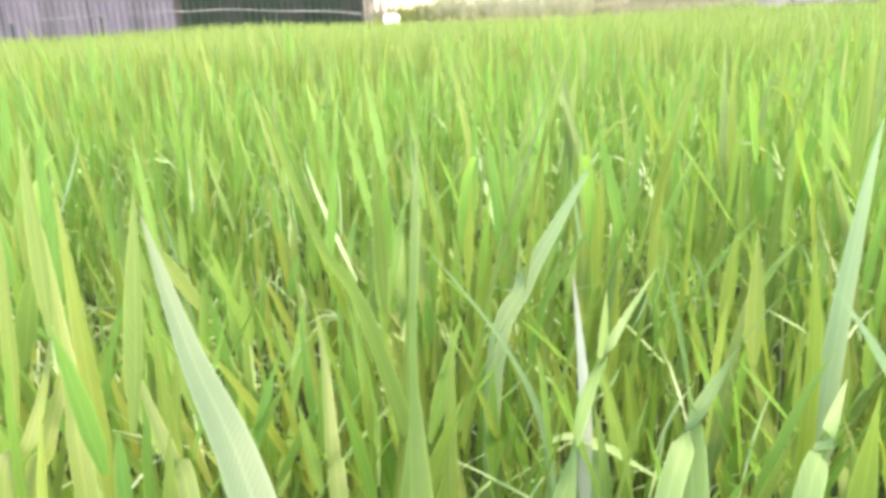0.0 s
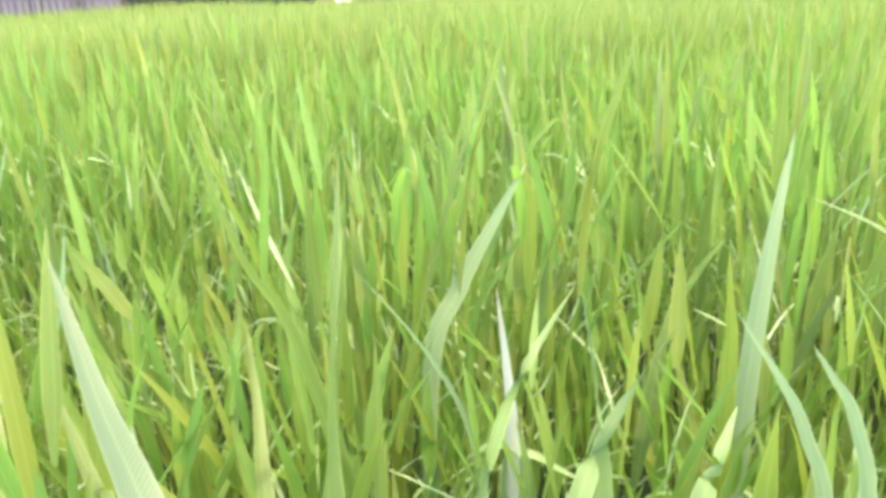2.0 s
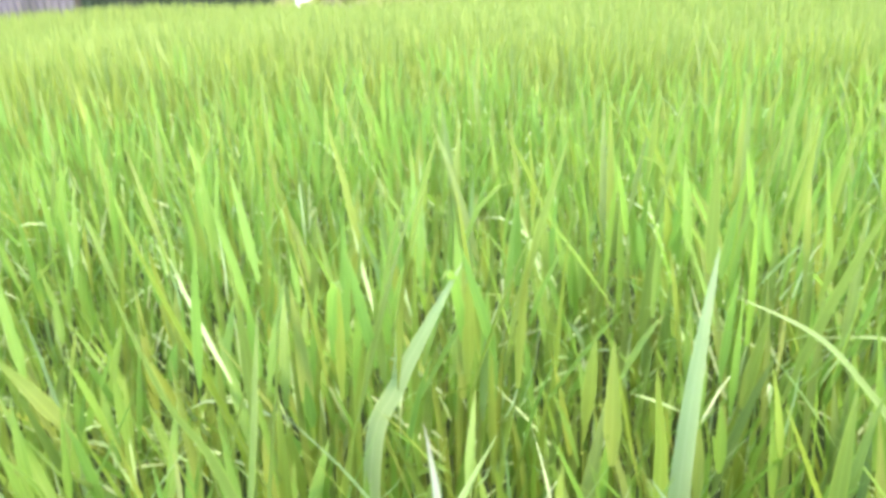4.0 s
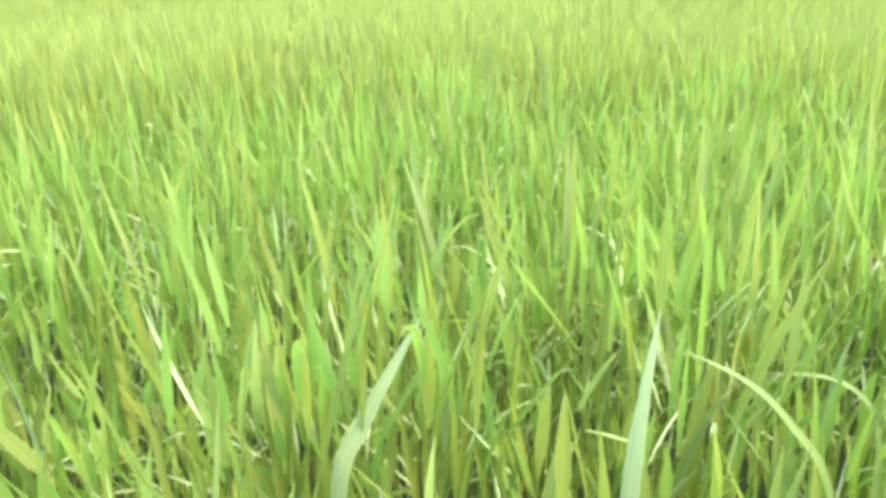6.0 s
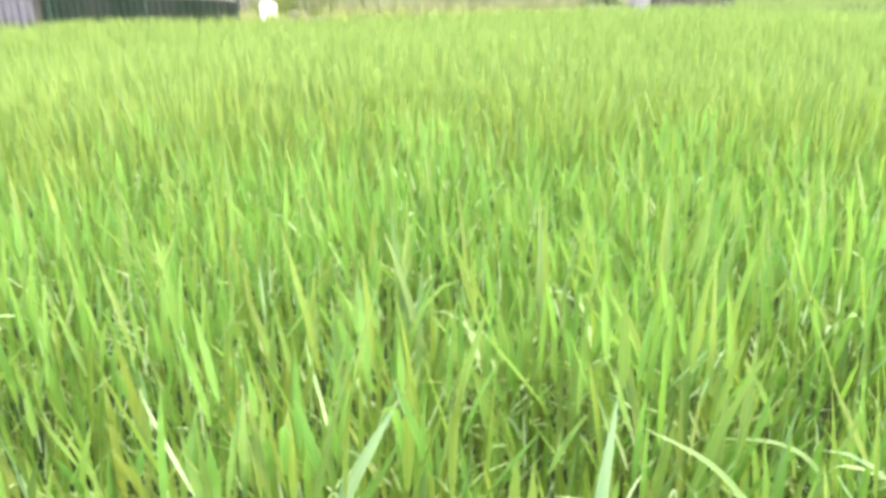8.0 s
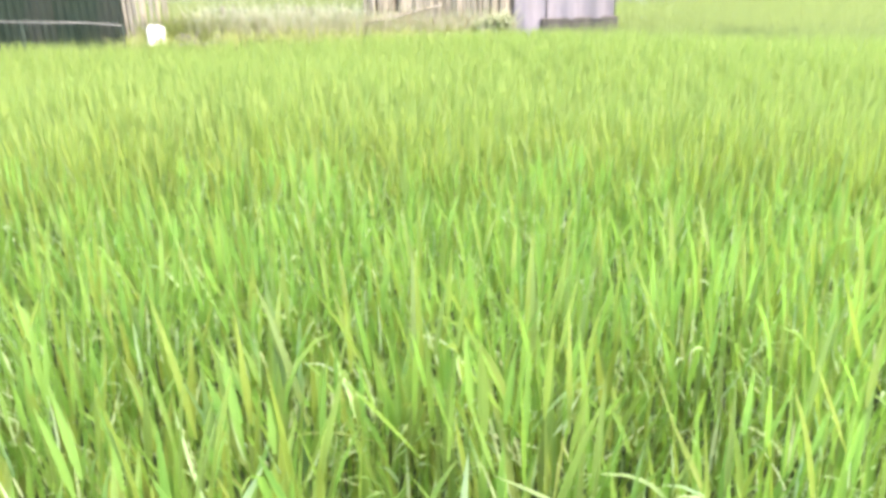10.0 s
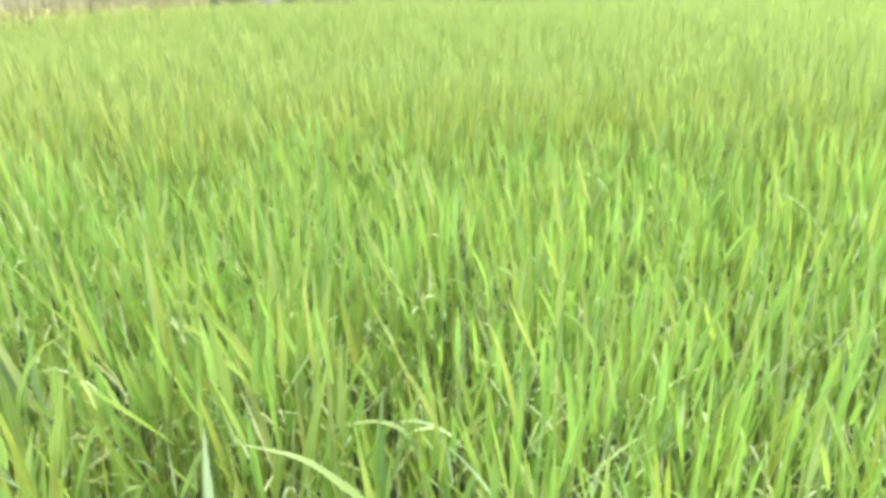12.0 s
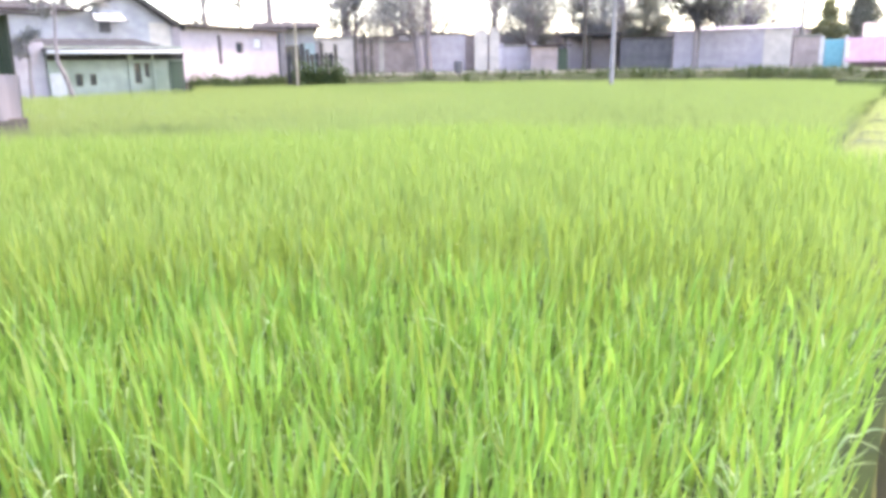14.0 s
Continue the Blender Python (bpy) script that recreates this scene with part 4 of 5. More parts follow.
# dark notch in the far field: weeds on a broken bit of bund
n = 22000
u = r.random(n)
p = np.stack([6.2 + u * 14.4, 2.24 + u * 4.56 + r.normal(0, 0.17, n)], 1)
sward("grass", p, 60, 0.52, 0.016, 1, bund_grass, "short pale yellow-green grass on the bund", "grass", lean=0.5, low=0.40, curl=0.5)
n = 1500
p = np.stack([r.uniform(3.6, 4.6, n), 9.35 - 0.15 + r.normal(0, 0.10, n)], 1)
sward("grass", p, 58, 0.70, 0.013, 3, hedge_green, "dark clump of weeds at the field's corner", "weeds", lean=0.3, low=0.3, curl=0.5)



# ---- houses ----
def window(parent, x0, z0, x1, z1, y=0.06, frame_mat=None, bar=0.05):
    w = part("window", boxes((x0, y, z0, x0 + bar, y + 0.05, z1), (x1 - bar, y, z0, x1, y + 0.05, z1), (x0 + bar, y, z1 - bar, x1 - bar, y + 0.05, z1), (x0 + bar, y, z0, x1 - bar, y + 0.05, z0 + bar)), frame_mat or wood_dark, parent)
    part("pane", boxes((x0 + bar, y + 0.02, z0 + bar, x1 - bar, y + 0.03, z1 - bar)), glass, w)
    return w


def slab_roof(parent, x0, x1, y0, z0, y1, z1, thick, mat, name="roof"):
    """A sloping roof plane from the line (y0, z0) to the line (y1, z1)."""
    b2 = bmesh.new()
    n_ = max(2, int((x1 - x0) / 0.22))
    top, low = [], []
    for k in range(n_ + 1):
        x = x0 + (x1 - x0) * k / n_
        dz = 0.02 if k % 2 else 0.0
        top.append((b2.verts.new((x, y0, z0 + dz)), b2.verts.new((x, y1, z1 + dz))))
        low.append((b2.verts.new((x, y0, z0 - thick)), b2.verts.new((x, y1, z1 - thick))))
    for k in range(n_):
        b2.faces.new((top[k][0], top[k + 1][0], top[k + 1][1], top[k][1]))
        b2.faces.new((low[k][0], low[k][1], low[k + 1][1], low[k + 1][0]))
        b2.faces.new((top[k][0], low[k][0], low[k + 1][0], top[k + 1][0]))
        b2.faces.new((top[k][1], top[k + 1][1], low[k + 1][1], low[k][1]))
    for k in (0, n_):
        b2.faces.new((top[k][0], top[k][1], low[k][1], low[k][0]))
    bmesh.ops.recalc_face_normals(b2, faces=b2.faces[:])
    return part(name, b2, mat, parent)


# low green house with a taller white house behind it
ga, gb_ = (6.15, 22.75), (9.80, 22.55)
turn, L = along(ga, gb_)
house = thing("house", (*ga, 0), "low pale green plastered house with a white-edged roof", "house", turn=turn)
holes = [(0.66, 0.88, 0.84, 1.22), (1.03, 0.90, 1.20, 1.20), (2.24, 0.92, 2.42, 1.48), (2.53, 1.08, 2.66, 1.48)]
part("wall", pierced(L, 1.95, 0.15, holes), plaster_green, house)
part("wall", boxes((0, 0.15, 0, 0.15, 4, 1.95)), plaster_green, house)
part("wall", boxes((L - 0.15, 0.15, 0, L, 4, 1.95)), plaster_green, house)
part("wall", boxes((0, 4, 0, L, 4.15, 1.95)), plaster_green, house)
for h in holes:
    window(house, *h, bar=0.03)
part("corner_panel", boxes((L - 0.44, -0.03, 0, L, -0.002, 1.55)), dark_sheet, house, "dark green painted corner of the wall")
part("door", boxes((0.02, -0.03, 0.05, 0.40, 0.0, 1.24), bevel=0.01), fascia_white, house, "white painted door leaf")
part("column", boxes((2.06, -0.06, 0, 2.22, 0.0, 1.85), bevel=0.01), plaster_green, house)
part("column", boxes((L - 0.93, -0.06, 0, L - 0.86, 0.0, 1.85), bevel=0.01), plaster_green, house)
# dark band across the wall top, under the eave
part("eave_band", boxes((0.0, -0.04, 1.58, L, -0.002, 1.80)), roof_grey, house)
part("soffit", boxes((-0.08, -0.60, 1.70, L - 0.21, -0.045, 1.73)), roof_grey, house)
part("fascia", boxes((-0.1, -0.66, 1.74, L - 0.23, -0.61, 1.83), bevel=0.01), fascia_white, house, "white edge board of the roof")
slab_roof(house, -0.08, L - 0.21, -0.6, 1.82, 3.6, 2.26, 0.06, roof_grey)

wa, wb = (4.3, 27.6), (11.3, 26.9)
turn, L = along(wa, wb)
house = thing("house", (*wa, 0), "white plastered gabled house with patched walls", "house", turn=turn)
gable = bmesh.new()
outline = [(0, 0), (L, 0), (L, 2.75), (L * 0.80, 3.75), (L * 0.62, 3.2), (0, 3.2)]
for y in (0.0, 0.18):
    vs = [gable.verts.new((x, y, z)) for x, z in outline]
    gable.faces.new(vs)
gable.verts.ensure_lookup_table()
for k in range(len(outline)):
    q = (k + 1) % len(outline)
    gable.faces.new((gable.verts[k], gable.verts[q], gable.verts[q + 6], gable.verts[k + 6]))
bmesh.ops.recalc_face_normals(gable, faces=gable.faces[:])
part("wall", gable, plaster_white, house)
part("wall", boxes((0, 0.18, 0, 0.18, 6, 3.2)), plaster_white, house)
part("wall", boxes((L - 0.18, 0.18, 0, L, 6, 2.75)), plaster_white, house)
part("wall", boxes((0, 6, 0, L, 6.18, 2.75)), plaster_white, house)
part("patch", boxes((L * 0.665, -0.02, 2.50, L * 0.715, -0.002, 2.90)), plaster_slate, house)
part("patch", boxes((L * 0.89, -0.02, 2.0, L * 0.99, -0.002, 2.85)), plaster_cream, house)
rake = part("barge_board", boxes((0, -0.35, -0.07, 2.2, -0.30, 0.10)), roof_grey, house)
rake.location, rake.rotation_euler.y = (L * 0.79, 0, 3.86), radians(34)
b2 = bmesh.new()
for y in (-0.35, 6.3):
    for x, z in ((L * 0.60, 3.18), (L * 0.80, 3.88), (L + 0.25, 2.62)):
        b2.verts.new((x, y, z))
b2.verts.ensure_lookup_table()
v = b2.verts
b2.faces.new((v[0], v[1], v[4], v[3]))
b2.faces.new((v[1], v[2], v[5], v[4]))
bmesh.ops.solidify(b2, geom=b2.faces[:], thickness=0.07)
part("roof", b2, roof_tile, house)
slab_roof(house, -0.3, L * 0.60, -0.4, 3.2, 6.2, 3.9, 0.07, roof_tile)
slab_roof(house, L * 0.635, L * 0.765, -0.75, 2.86, 0.0, 3.18, 0.03, fascia_white, "awning")
part("gutter", boxes((L * 0.62, -0.82, 2.80, L * 0.775, -0.76, 2.86), bevel=0.01), wire_grey, house)

# grey wall by the green house
t = thing("boundary_wall", (4.3, 23.0, 0), "plain grey-lilac plastered boundary wall", "wall", turn=-4)
part("wall", boxes((0, 0, 0, 1.85, 0.15, 2.05), bevel=0.01), plaster_lilac, t)

# pink house
pa, pb = (11.45, 26.6), (16.80, 29.45)
turn, L = along(pa, pb)
house = thing("house", (*pa, 0), "pinkish white plastered house with small windows", "house", turn=turn)
holes = [(2.05, 1.45, 2.25, 2.5), (3.15, 1.85, 3.6, 2.25), (4.35, 2.02, 4.85, 2.45)]
part("wall", pierced(L, 2.72, 0.16, holes), plaster_pink, house)
part("wall", boxes((0, 0.16, 0, 0.16, 5, 2.72)), plaster_pink, house)
part("wall", boxes((L - 0.16, 0.16, 0, L, 5, 2.72)), plaster_brown, house)
part("wall", boxes((0, 5, 0, L, 5.16, 2.72)), plaster_pink, house)
for h in holes:
    window(house, *h, frame_mat=wood_dark)
part("curtain", boxes((4.38, 0.03, 2.05, 4.82, 0.045, 2.42)), fascia_white, house, "pale curtain behind the small window")
part("eave_board", boxes((-0.1, -0.32, 2.70, L + 0.2, -0.27, 2.80)), roof_tile, house)
slab_roof(house, -0.12, L + 0.2, -0.3, 2.80, 5.4, 3.25, 0.06, roof_grey)
part("plinth", boxes((0, -0.05, 0, L, -0.002, 0.55)), plaster_brown, house)
part("corner_post", boxes((L - 0.02, -0.10, 0, L + 0.42, 0.4, 2.66), bevel=0.01), plaster_slate, house, "dark grey end of the wall")


# ---- hedges and trees ----
def clump(name, centre, size, count, seed, mat, leaf=0.12):
    """Leaves on twigs within an uneven lump; returns a mesh."""
    rr = np.random.default_rng(seed)
    way = rr.normal(size=(count, 3))
    way /= np.linalg.norm(way, axis=1)[:, None]
    bumps = np.array([1 + 0.45 * noise.noise(Vector(w * 2.3) + Vector((seed * 3.1, 0, 0))) for w in way])
    pos = way * (rr.random(count) ** 0.45 * bumps)[:, None] * np.array(size) + np.array(centre)
    return blades(pos, rr.random(count) * 6.283, rr.uniform(0.3, 2.2, count), leaf * rr.uniform(0.6, 1.3, count), leaf * 0.5 * rr.uniform(0.7, 1.2, count), rr.uniform(0.2, 0.9, count), rr.normal(0, 0.6, count), segs=2, fold=False)


def joined(name, lots, mat):
    vs, fs, ws, at = [], [], [], 0
    for v_, f_, w_ in lots:
        vs.append(v_)
        fs.append(f_ + at)
        ws.append(w_)
        at += len(v_)
    return margins(blade_mesh(name, np.concatenate(vs), np.concatenate(fs), np.concatenate(ws), mat), 2)


def tree(x, y, height, crown_low, crown_r, seed, label, mat=tree_hazed, trunk_r=0.16, lumps=18, leaf=0.22, fork=False, lean=None, cone=False):
    rr = random.Random(seed)
    t = thing("tree", (x, y, 0), label, "tree", "trees by the road")
    lean_x, lean_y = rr.uniform(-0.2, 0.2), rr.uniform(-0.2, 0.2)
    if lean:
        lean_x, lean_y = lean
    top = (lean_x, lean_y, height * 0.85)
    part("trunk", tube([(0, 0, -0.05), (lean_x * 0.2, lean_y * 0.3, height * 0.25), (lean_x * 0.6, lean_y * 0.5, height * 0.5), top], [trunk_r * 1.25, trunk_r, trunk_r * 0.75, trunk_r * 0.25], 8), bark, t)
    if fork:
        part("trunk", tube([(0.55, 0.1, -0.05), (0.45, 0.1, height * 0.3), (0.7, 0.2, height * 0.7)], [trunk_r * 0.9, trunk_r * 0.7, trunk_r * 0.3], 8), bark, t)
    lots = []
    for k in range(lumps):
        a, u = rr.random() * 6.283, rr.random()
        z = crown_low + (height - crown_low) * u
        rad = crown_r * (0.35 + 0.75 * math.sin(math.pi * min(1, 0.22 + 0.75 * u))) * rr.uniform(0.3, 0.95)
        c = (lean_x + rad * math.cos(a), lean_y + rad * math.sin(a), z)
        s = crown_r * rr.uniform(0.34, 0.60)
        if cone:
            rad = crown_r * (1 - u) * rr.uniform(0.1, 0.75)
            c = (lean_x * u + rad * math.cos(a), lean_y * u + rad * math.sin(a), z)
            s = crown_r * (0.52 - 0.34 * u)
        lots.append(clump("c", c, (s, s, s * 0.75), 220, seed * 50 + k, mat, leaf))
        if k < 8:
            z0 = max(crown_low * 0.8, z - crown_r * 0.7)
            part("limb", tube([(lean_x * z0 / height, lean_y * z0 / height, z0), ((c[0]) * 0.5, c[1] * 0.5, (z0 + z) / 2 + 0.1), c], [trunk_r * 0.4, trunk_r * 0.28, trunk_r * 0.1], 6), bark, t)
    ob = new("crown", joined("crown", lots, mat))
    ob.parent = t
    return t


def hedge(a, b, width, height, seed, label, mat=hedge_green):
    turn, length = along(a, b)
    steps = max(2, int(length / 0.45))
    rr = random.Random(seed)
    lots = [clump("h", (length * (k + 0.5) / steps, rr.uniform(-0.1, 0.1), height * rr.uniform(0.42, 0.55)), (length / steps * 0.95, width * 0.5, height * 0.5 * rr.uniform(0.9, 1.1)), 900, seed * 40 + k, mat, 0.15) for k in range(steps)]
    ob = new("hedge", joined("hedge", lots, mat))
    ob.matrix_world = pose(a[0], a[1], 0, 0, 0, turn)
    return tagged(ob, label, "hedge", kind="stuff")


hedge((11.6, 26.35), (16.7, 28.95), 0.7, 0.98, 5, "dark green low hedge along the pink house")
hedge((15.9, 26.5), (17.6, 25.7), 0.8, 1.5, 6, "dark green bushes by the plank fence")
lots = [clump("b", c, (q, q * 0.7, q * 0.75), 420, 900 + k, pale_bush, 0.055) for k, (c, q) in enumerate((((0, 0, 0.14), 0.16), ((0.12, 0, 0.18), 0.13), ((-0.13, 0.02, 0.12), 0.12)))]
bush = thing("bush", (1.12, 9.30, 0.62), "pale grey-green leafy bush between fence and shed", "bush")
ob = new("foliage", joined("foliage", lots, pale_bush))
ob.parent = bush
for x_, y_ in ((0.0, 0.0), (0.08, 0.02), (-0.09, 0.01)):
    part("stem", tube([(x_ * 0.3, y_, -0.06), (x_ * 0.7, y_, 0.06), (x_, y_, 0.16)], [0.012, 0.009, 0.005], 6), bark, bush)
for x_, y_, long, tilt_, lift in ((-2.28, 8.66, 0.34, 12, 0.66), (-2.02, 8.70, 0.26, -9, 0.665)):
    stick = thing("stick", (x_, y_, lift), "dark broken branch lying on the bund", "branch", turn=tilt_)
    part("wood", tube([(0, 0, 0), (long * 0.4, 0.02, 0.02), (long * 0.75, -0.01, 0.0), (long, 0.02, 0.03)], [0.02, 0.017, 0.015, 0.008], 7), bark, stick)
    part("twig", tube([(long * 0.4, 0.02, 0.02), (long * 0.5, 0.06, 0.07), (long * 0.56, 0.08, 0.13)], [0.01, 0.007, 0.004], 6), bark, stick)
hedge((3.0, 23.2), (4.4, 22.6), 0.7, 2.1, 7, "green bush beside the grey wall")

# plank fence and teal shed between the houses
ta, tb = (15.95, 27.3), (17.75, 26.35)
turn, L = along(ta, tb)
t = thing("plank_fence", (*ta, 0), "grey weathered upright planks with gaps", "fence", turn=turn)
for k in range(11):
    part("plank", boxes((L * k / 11, rnd.uniform(-0.02, 0.02), 0, L * (k + 0.82) / 11, 0.03 + rnd.uniform(-0.01, 0.01), 2.0 + rnd.uniform(-0.25, 0.2)), bevel=0.004), wood_dark if k % 3 else roof_grey, t)
for z in (0.6, 1.6):
    part("rail", boxes((0, 0.045, z, L, 0.09, z + 0.08)), wood_dark, t)
ta, tb = (17.0, 31.0), (18.9, 29.94)
turn, L = along(ta, tb)
t = thing("house", (*ta, 0), "small teal and white house with a brown roof", "house", turn=turn)
part("wall", pierced(L, 2.95, 0.15, [(0.9, 1.4, 1.5, 2.2)]), plaster_white, t)
part("wall", boxes((0, 0.15, 0, 0.15, 4, 2.95)), plaster_white, t)
part("wall", boxes((L - 0.15, 0.15, 0, L, 4, 2.95)), plaster_white, t)
part("cladding", boxes((0.0, -0.03, 0.0, 0.88, -0.002, 2.3), (1.52, -0.03, 0, L, -0.002, 2.3)), teal, t)
window(t, 0.9, 1.4, 1.5, 2.2)
slab_roof(t, -0.5, L + 0.3, -0.7, 2.95, 2.0, 3.3, 0.07, roof_tile)
slab_roof(t, -0.5, L + 0.3, 4.6, 2.95, 2.0, 3.3, 0.07, roof_tile)

# ---- far side: verge, walls and buildings along the road ----
bank("verge", (16.5, 29.4), (25.6, 21.0), 2.2, 0.83, verge, "brown grassy verge below the road", 8)
bank("verge", (25.3, 21.4), (29.0, 15.8), 2.2, 0.83, verge, "brown grassy verge below the road", 9)
bank("verge", (28.9, 16.2), (29.1, 10.6), 2.2, 0.83, verge, "brown grassy verge below the road", 10)
sheet("road", [(16.6, 30.0), (25.9, 21.5), (29.5, 16.2), (29.6, 10.4), (60, 8), (60, 60), (16.6, 60)], 0.88, road_dust, "pale dusty road behind the field", "road")
n = 16000
u = r.random(n) * 3
ax = np.interp(u, [0, 1, 2, 3], [16.6, 25.4, 28.9, 29.0])
ay = np.interp(u, [0, 1, 2, 3], [29.3, 21.2, 16.0, 10.7])
p = np.stack([ax + r.normal(0, 0.4, n), ay + r.normal(0, 0.4, n)], 1)
sward("grass", p, 59, 0.84, 0.03, 2, verge_grass, "short brownish grass on the verge", "grass", lean=0.5, low=0.68, curl=0.5)
sward("grass", clumped(p[::160], 61, 60, 0.22), 62, 1.12, 0.03, 2, verge_grass, "tufts of taller grass along the road's edge", "grass", lean=0.4, low=0.74, curl=0.5)



def wall_run(name, a, b, z0, z1, mat, label, category, thick=0.18, cap=None, holes=(), posts=0, post_mat=None):
    turn, length = along(a, b)
    t = thing(name, (a[0], a[1], 0), label, category, turn=turn)
    part("wall", pierced(length, z1, thick, list(holes), z0), mat, t)
    for h in holes:
        window(t, *h)
    if cap:
        part("coping", boxes((-0.06, -0.08, z1, length + 0.06, thick + 0.08, z1 + 0.09), bevel=0.01), cap, t)
    for k in range(posts):
        x = length * k / max(1, posts - 1)
        part("pillar", boxes((x - 0.14, -0.08, z0, x + 0.14, -0.002, z1 + 0.18), bevel=0.015), post_mat or mat, t)
    return t


wall_run("boundary_wall", (20.8, 38.6), (27.9, 33.6), 0, 2.5, plaster_brown, "grey-brown low boundary wall beyond the field", "wall", cap=concrete, posts=5, post_mat=plaster_cream)
w = wall_run("house", (27.2, 34.6), (30.0, 32.2), 0, 2.9, plaster_lilac, "grey house front with a dark doorway", "house", cap=roof_grey, holes=[(0.5, 0.6, 1.3, 2.3)])
part("wall", boxes((0, 0.18, 0, 0.18, 4, 2.9)), plaster_lilac, w)
part("wall", boxes((3.4, 0.18, 0, 3.6, 4, 2.9)), plaster_lilac, w)
wall_run("boundary_wall", (19.9, 31.0), (21.1, 30.2), 0, 2.5, plaster_cream, "pale cream wall beside the plank fence", "wall", cap=concrete)
for x, y, tall in ((20.96, 29.81, 2.6), (21.3, 29.58, 2.75), (21.55, 29.39, 2.45)):
    t = thing("fence_post", (x, y, 0), "weathered dark wooden post by the verge", "post", "posts by the verge")
    part("shaft", tube([(0, 0, -0.05), (0.01, 0.01, tall * 0.5), (0.03, 0.0, tall)], [0.085, 0.08, 0.07], 8), wood_dark, t)
    part("brace", boxes((-0.05, -0.10, tall * 0.62, 0.05, -0.085, tall * 0.72), bevel=0.004), bark, t)
barrel = thing("barrel", (24.67, 26.88, 0.84), "dark metal barrel on the verge before the gate", "barrel")
part("body", tube([(0, 0, 0), (0, 0, 0.12), (0, 0, 0.3), (0, 0, 0.48), (0, 0, 0.6)], [0.19, 0.205, 0.21, 0.205, 0.19], 16), plaster_slate, barrel)
for z in (0.2, 0.4):
    part("hoop", tube([(0.215 * math.cos(a), 0.215 * math.sin(a), z) for a in [k * 2 * math.pi / 16 for k in range(17)]], 0.012, 5), wire_grey, barrel)
gate = thing("gate_tower", (29.7, 31.15, 0), "cream plastered gate pillars with a lintel", "gate", turn=along((29.7, 31.1), (30.7, 30.1))[0])
part("pillar", boxes((0, 0, 0, 0.72, 0.5, 3.0), bevel=0.03), plaster_cream, gate)
part("pillar", boxes((0.82, 0, 0, 1.35, 0.5, 3.05), bevel=0.03), plaster_cream, gate)
part("lintel", boxes((-0.05, -0.06, 3.055, 1.45, 0.56, 3.17), bevel=0.02), plaster_cream, gate)
wall_run("boundary_wall", (30.8, 30.2), (33.6, 27.9), 0, 2.15, plaster_lilac, "grey-lilac boundary wall by the gate", "wall", cap=concrete, posts=3)
wall_run("boundary_wall", (25.0, 46.0), (50.0, 18.0), 0, 3.0, plaster_brown, "long grey-brown wall far behind the road", "wall", cap=concrete, posts=9)
kiosk = thing("kiosk", (30.75, 27.95, 0), "small reddish-brown kiosk with a flat roof", "kiosk", turn=along((30.75, 27.95), (32.0, 26.5))[0])
kl = along((30.75, 27.95), (32.0, 26.5))[1]
part("body", boxes((0, 0, 0.02, kl * 0.72, 1.5, 2.1), bevel=0.02), plaster_brown, kiosk)
part("door", boxes((kl * 0.73, 0.02, 0.02, kl, 1.5, 2.0), bevel=0.02), dark_sheet, kiosk, "dark green shutter door")
part("roof", boxes((-0.2, -0.25, 2.11, kl + 0.2, 1.7, 2.2), bevel=0.02), roof_tile, kiosk)
frame_t = thing("shelter", (33.4, 27.9, 0), "dark open shelter with posts and a flat roof", "shelter", turn=along((33.4, 27.9), (35.1, 25.8))[0])
fl = along((33.4, 27.9), (35.1, 25.8))[1]
for x in (0.0, fl * 0.5, fl):
    for y in (0.0, 2.2):
        part("post", boxes((x - 0.07, y - 0.07, 0, x + 0.07, y + 0.07, 2.65), bevel=0.01), wood_dark, frame_t)
part("roof", boxes((-0.3, -0.3, 2.66, fl + 0.3, 2.6, 2.8), bevel=0.02), roof_grey, frame_t)
part("back_wall", boxes((0.0, 2.3, 0, fl, 2.42, 2.5)), plaster_lilac, frame_t)
s_ = wall_run("shed", (35.25, 25.6), (36.8, 23.4), 0, 2.45, plaster_slate, "dark grey-green sheet shed by the road", "shed", cap=roof_grey)
part("wall", boxes((0, 0.18, 0, 0.12, 2.5, 2.4)), dark_sheet, s_)
hl = along((36.85, 23.35), (37.75, 17.5))[1]
h_ = wall_run("house", (36.85, 23.35), (37.75, 17.5), 0, 2.75, plaster_lilac, "long pale lilac warehouse wall", "house", holes=[])
part("end_panel", boxes((hl * 0.78, -0.03, 0.6, hl, -0.002, 2.7)), plaster_cream, h_)
part("plinth", boxes((0, -0.05, 0, hl, -0.004, 0.55)), plaster_cream, h_)
slab_roof(h_, -0.1, hl + 0.1, -0.12, 2.78, 4.0, 3.1, 0.07, plaster_lilac)
wall_run("boundary_wall", (37.8, 17.4), (38.2, 16.35), 0, 2.3, plaster_brown, "brown plastered wall piece", "wall", cap=concrete)
gate = thing("gate", (38.25, 16.25, 0), "cyan painted metal gate between white posts", "gate", turn=along((38.25, 16.25), (38.6, 15.4))[0])
part("post", boxes((-0.12, -0.05, 0, 0.06, 0.2, 2.3), bevel=0.01), fascia_white, gate)
part("leaf", boxes((0.08, 0.03, 0.15, 0.9, 0.08, 2.15), bevel=0.01), cyan, gate)
part("post", boxes((0.92, -0.05, 0, 1.05, 0.2, 2.3), bevel=0.01), fascia_white, gate)
sa_, sb_ = (36.0, 14.3), (37.6, 10.2)
st = thing("stall", (*sa_, 0), "roadside stall with a pink sheet front and maroon edge", "stall", turn=along(sa_, sb_)[0])
sl = along(sa_, sb_)[1]
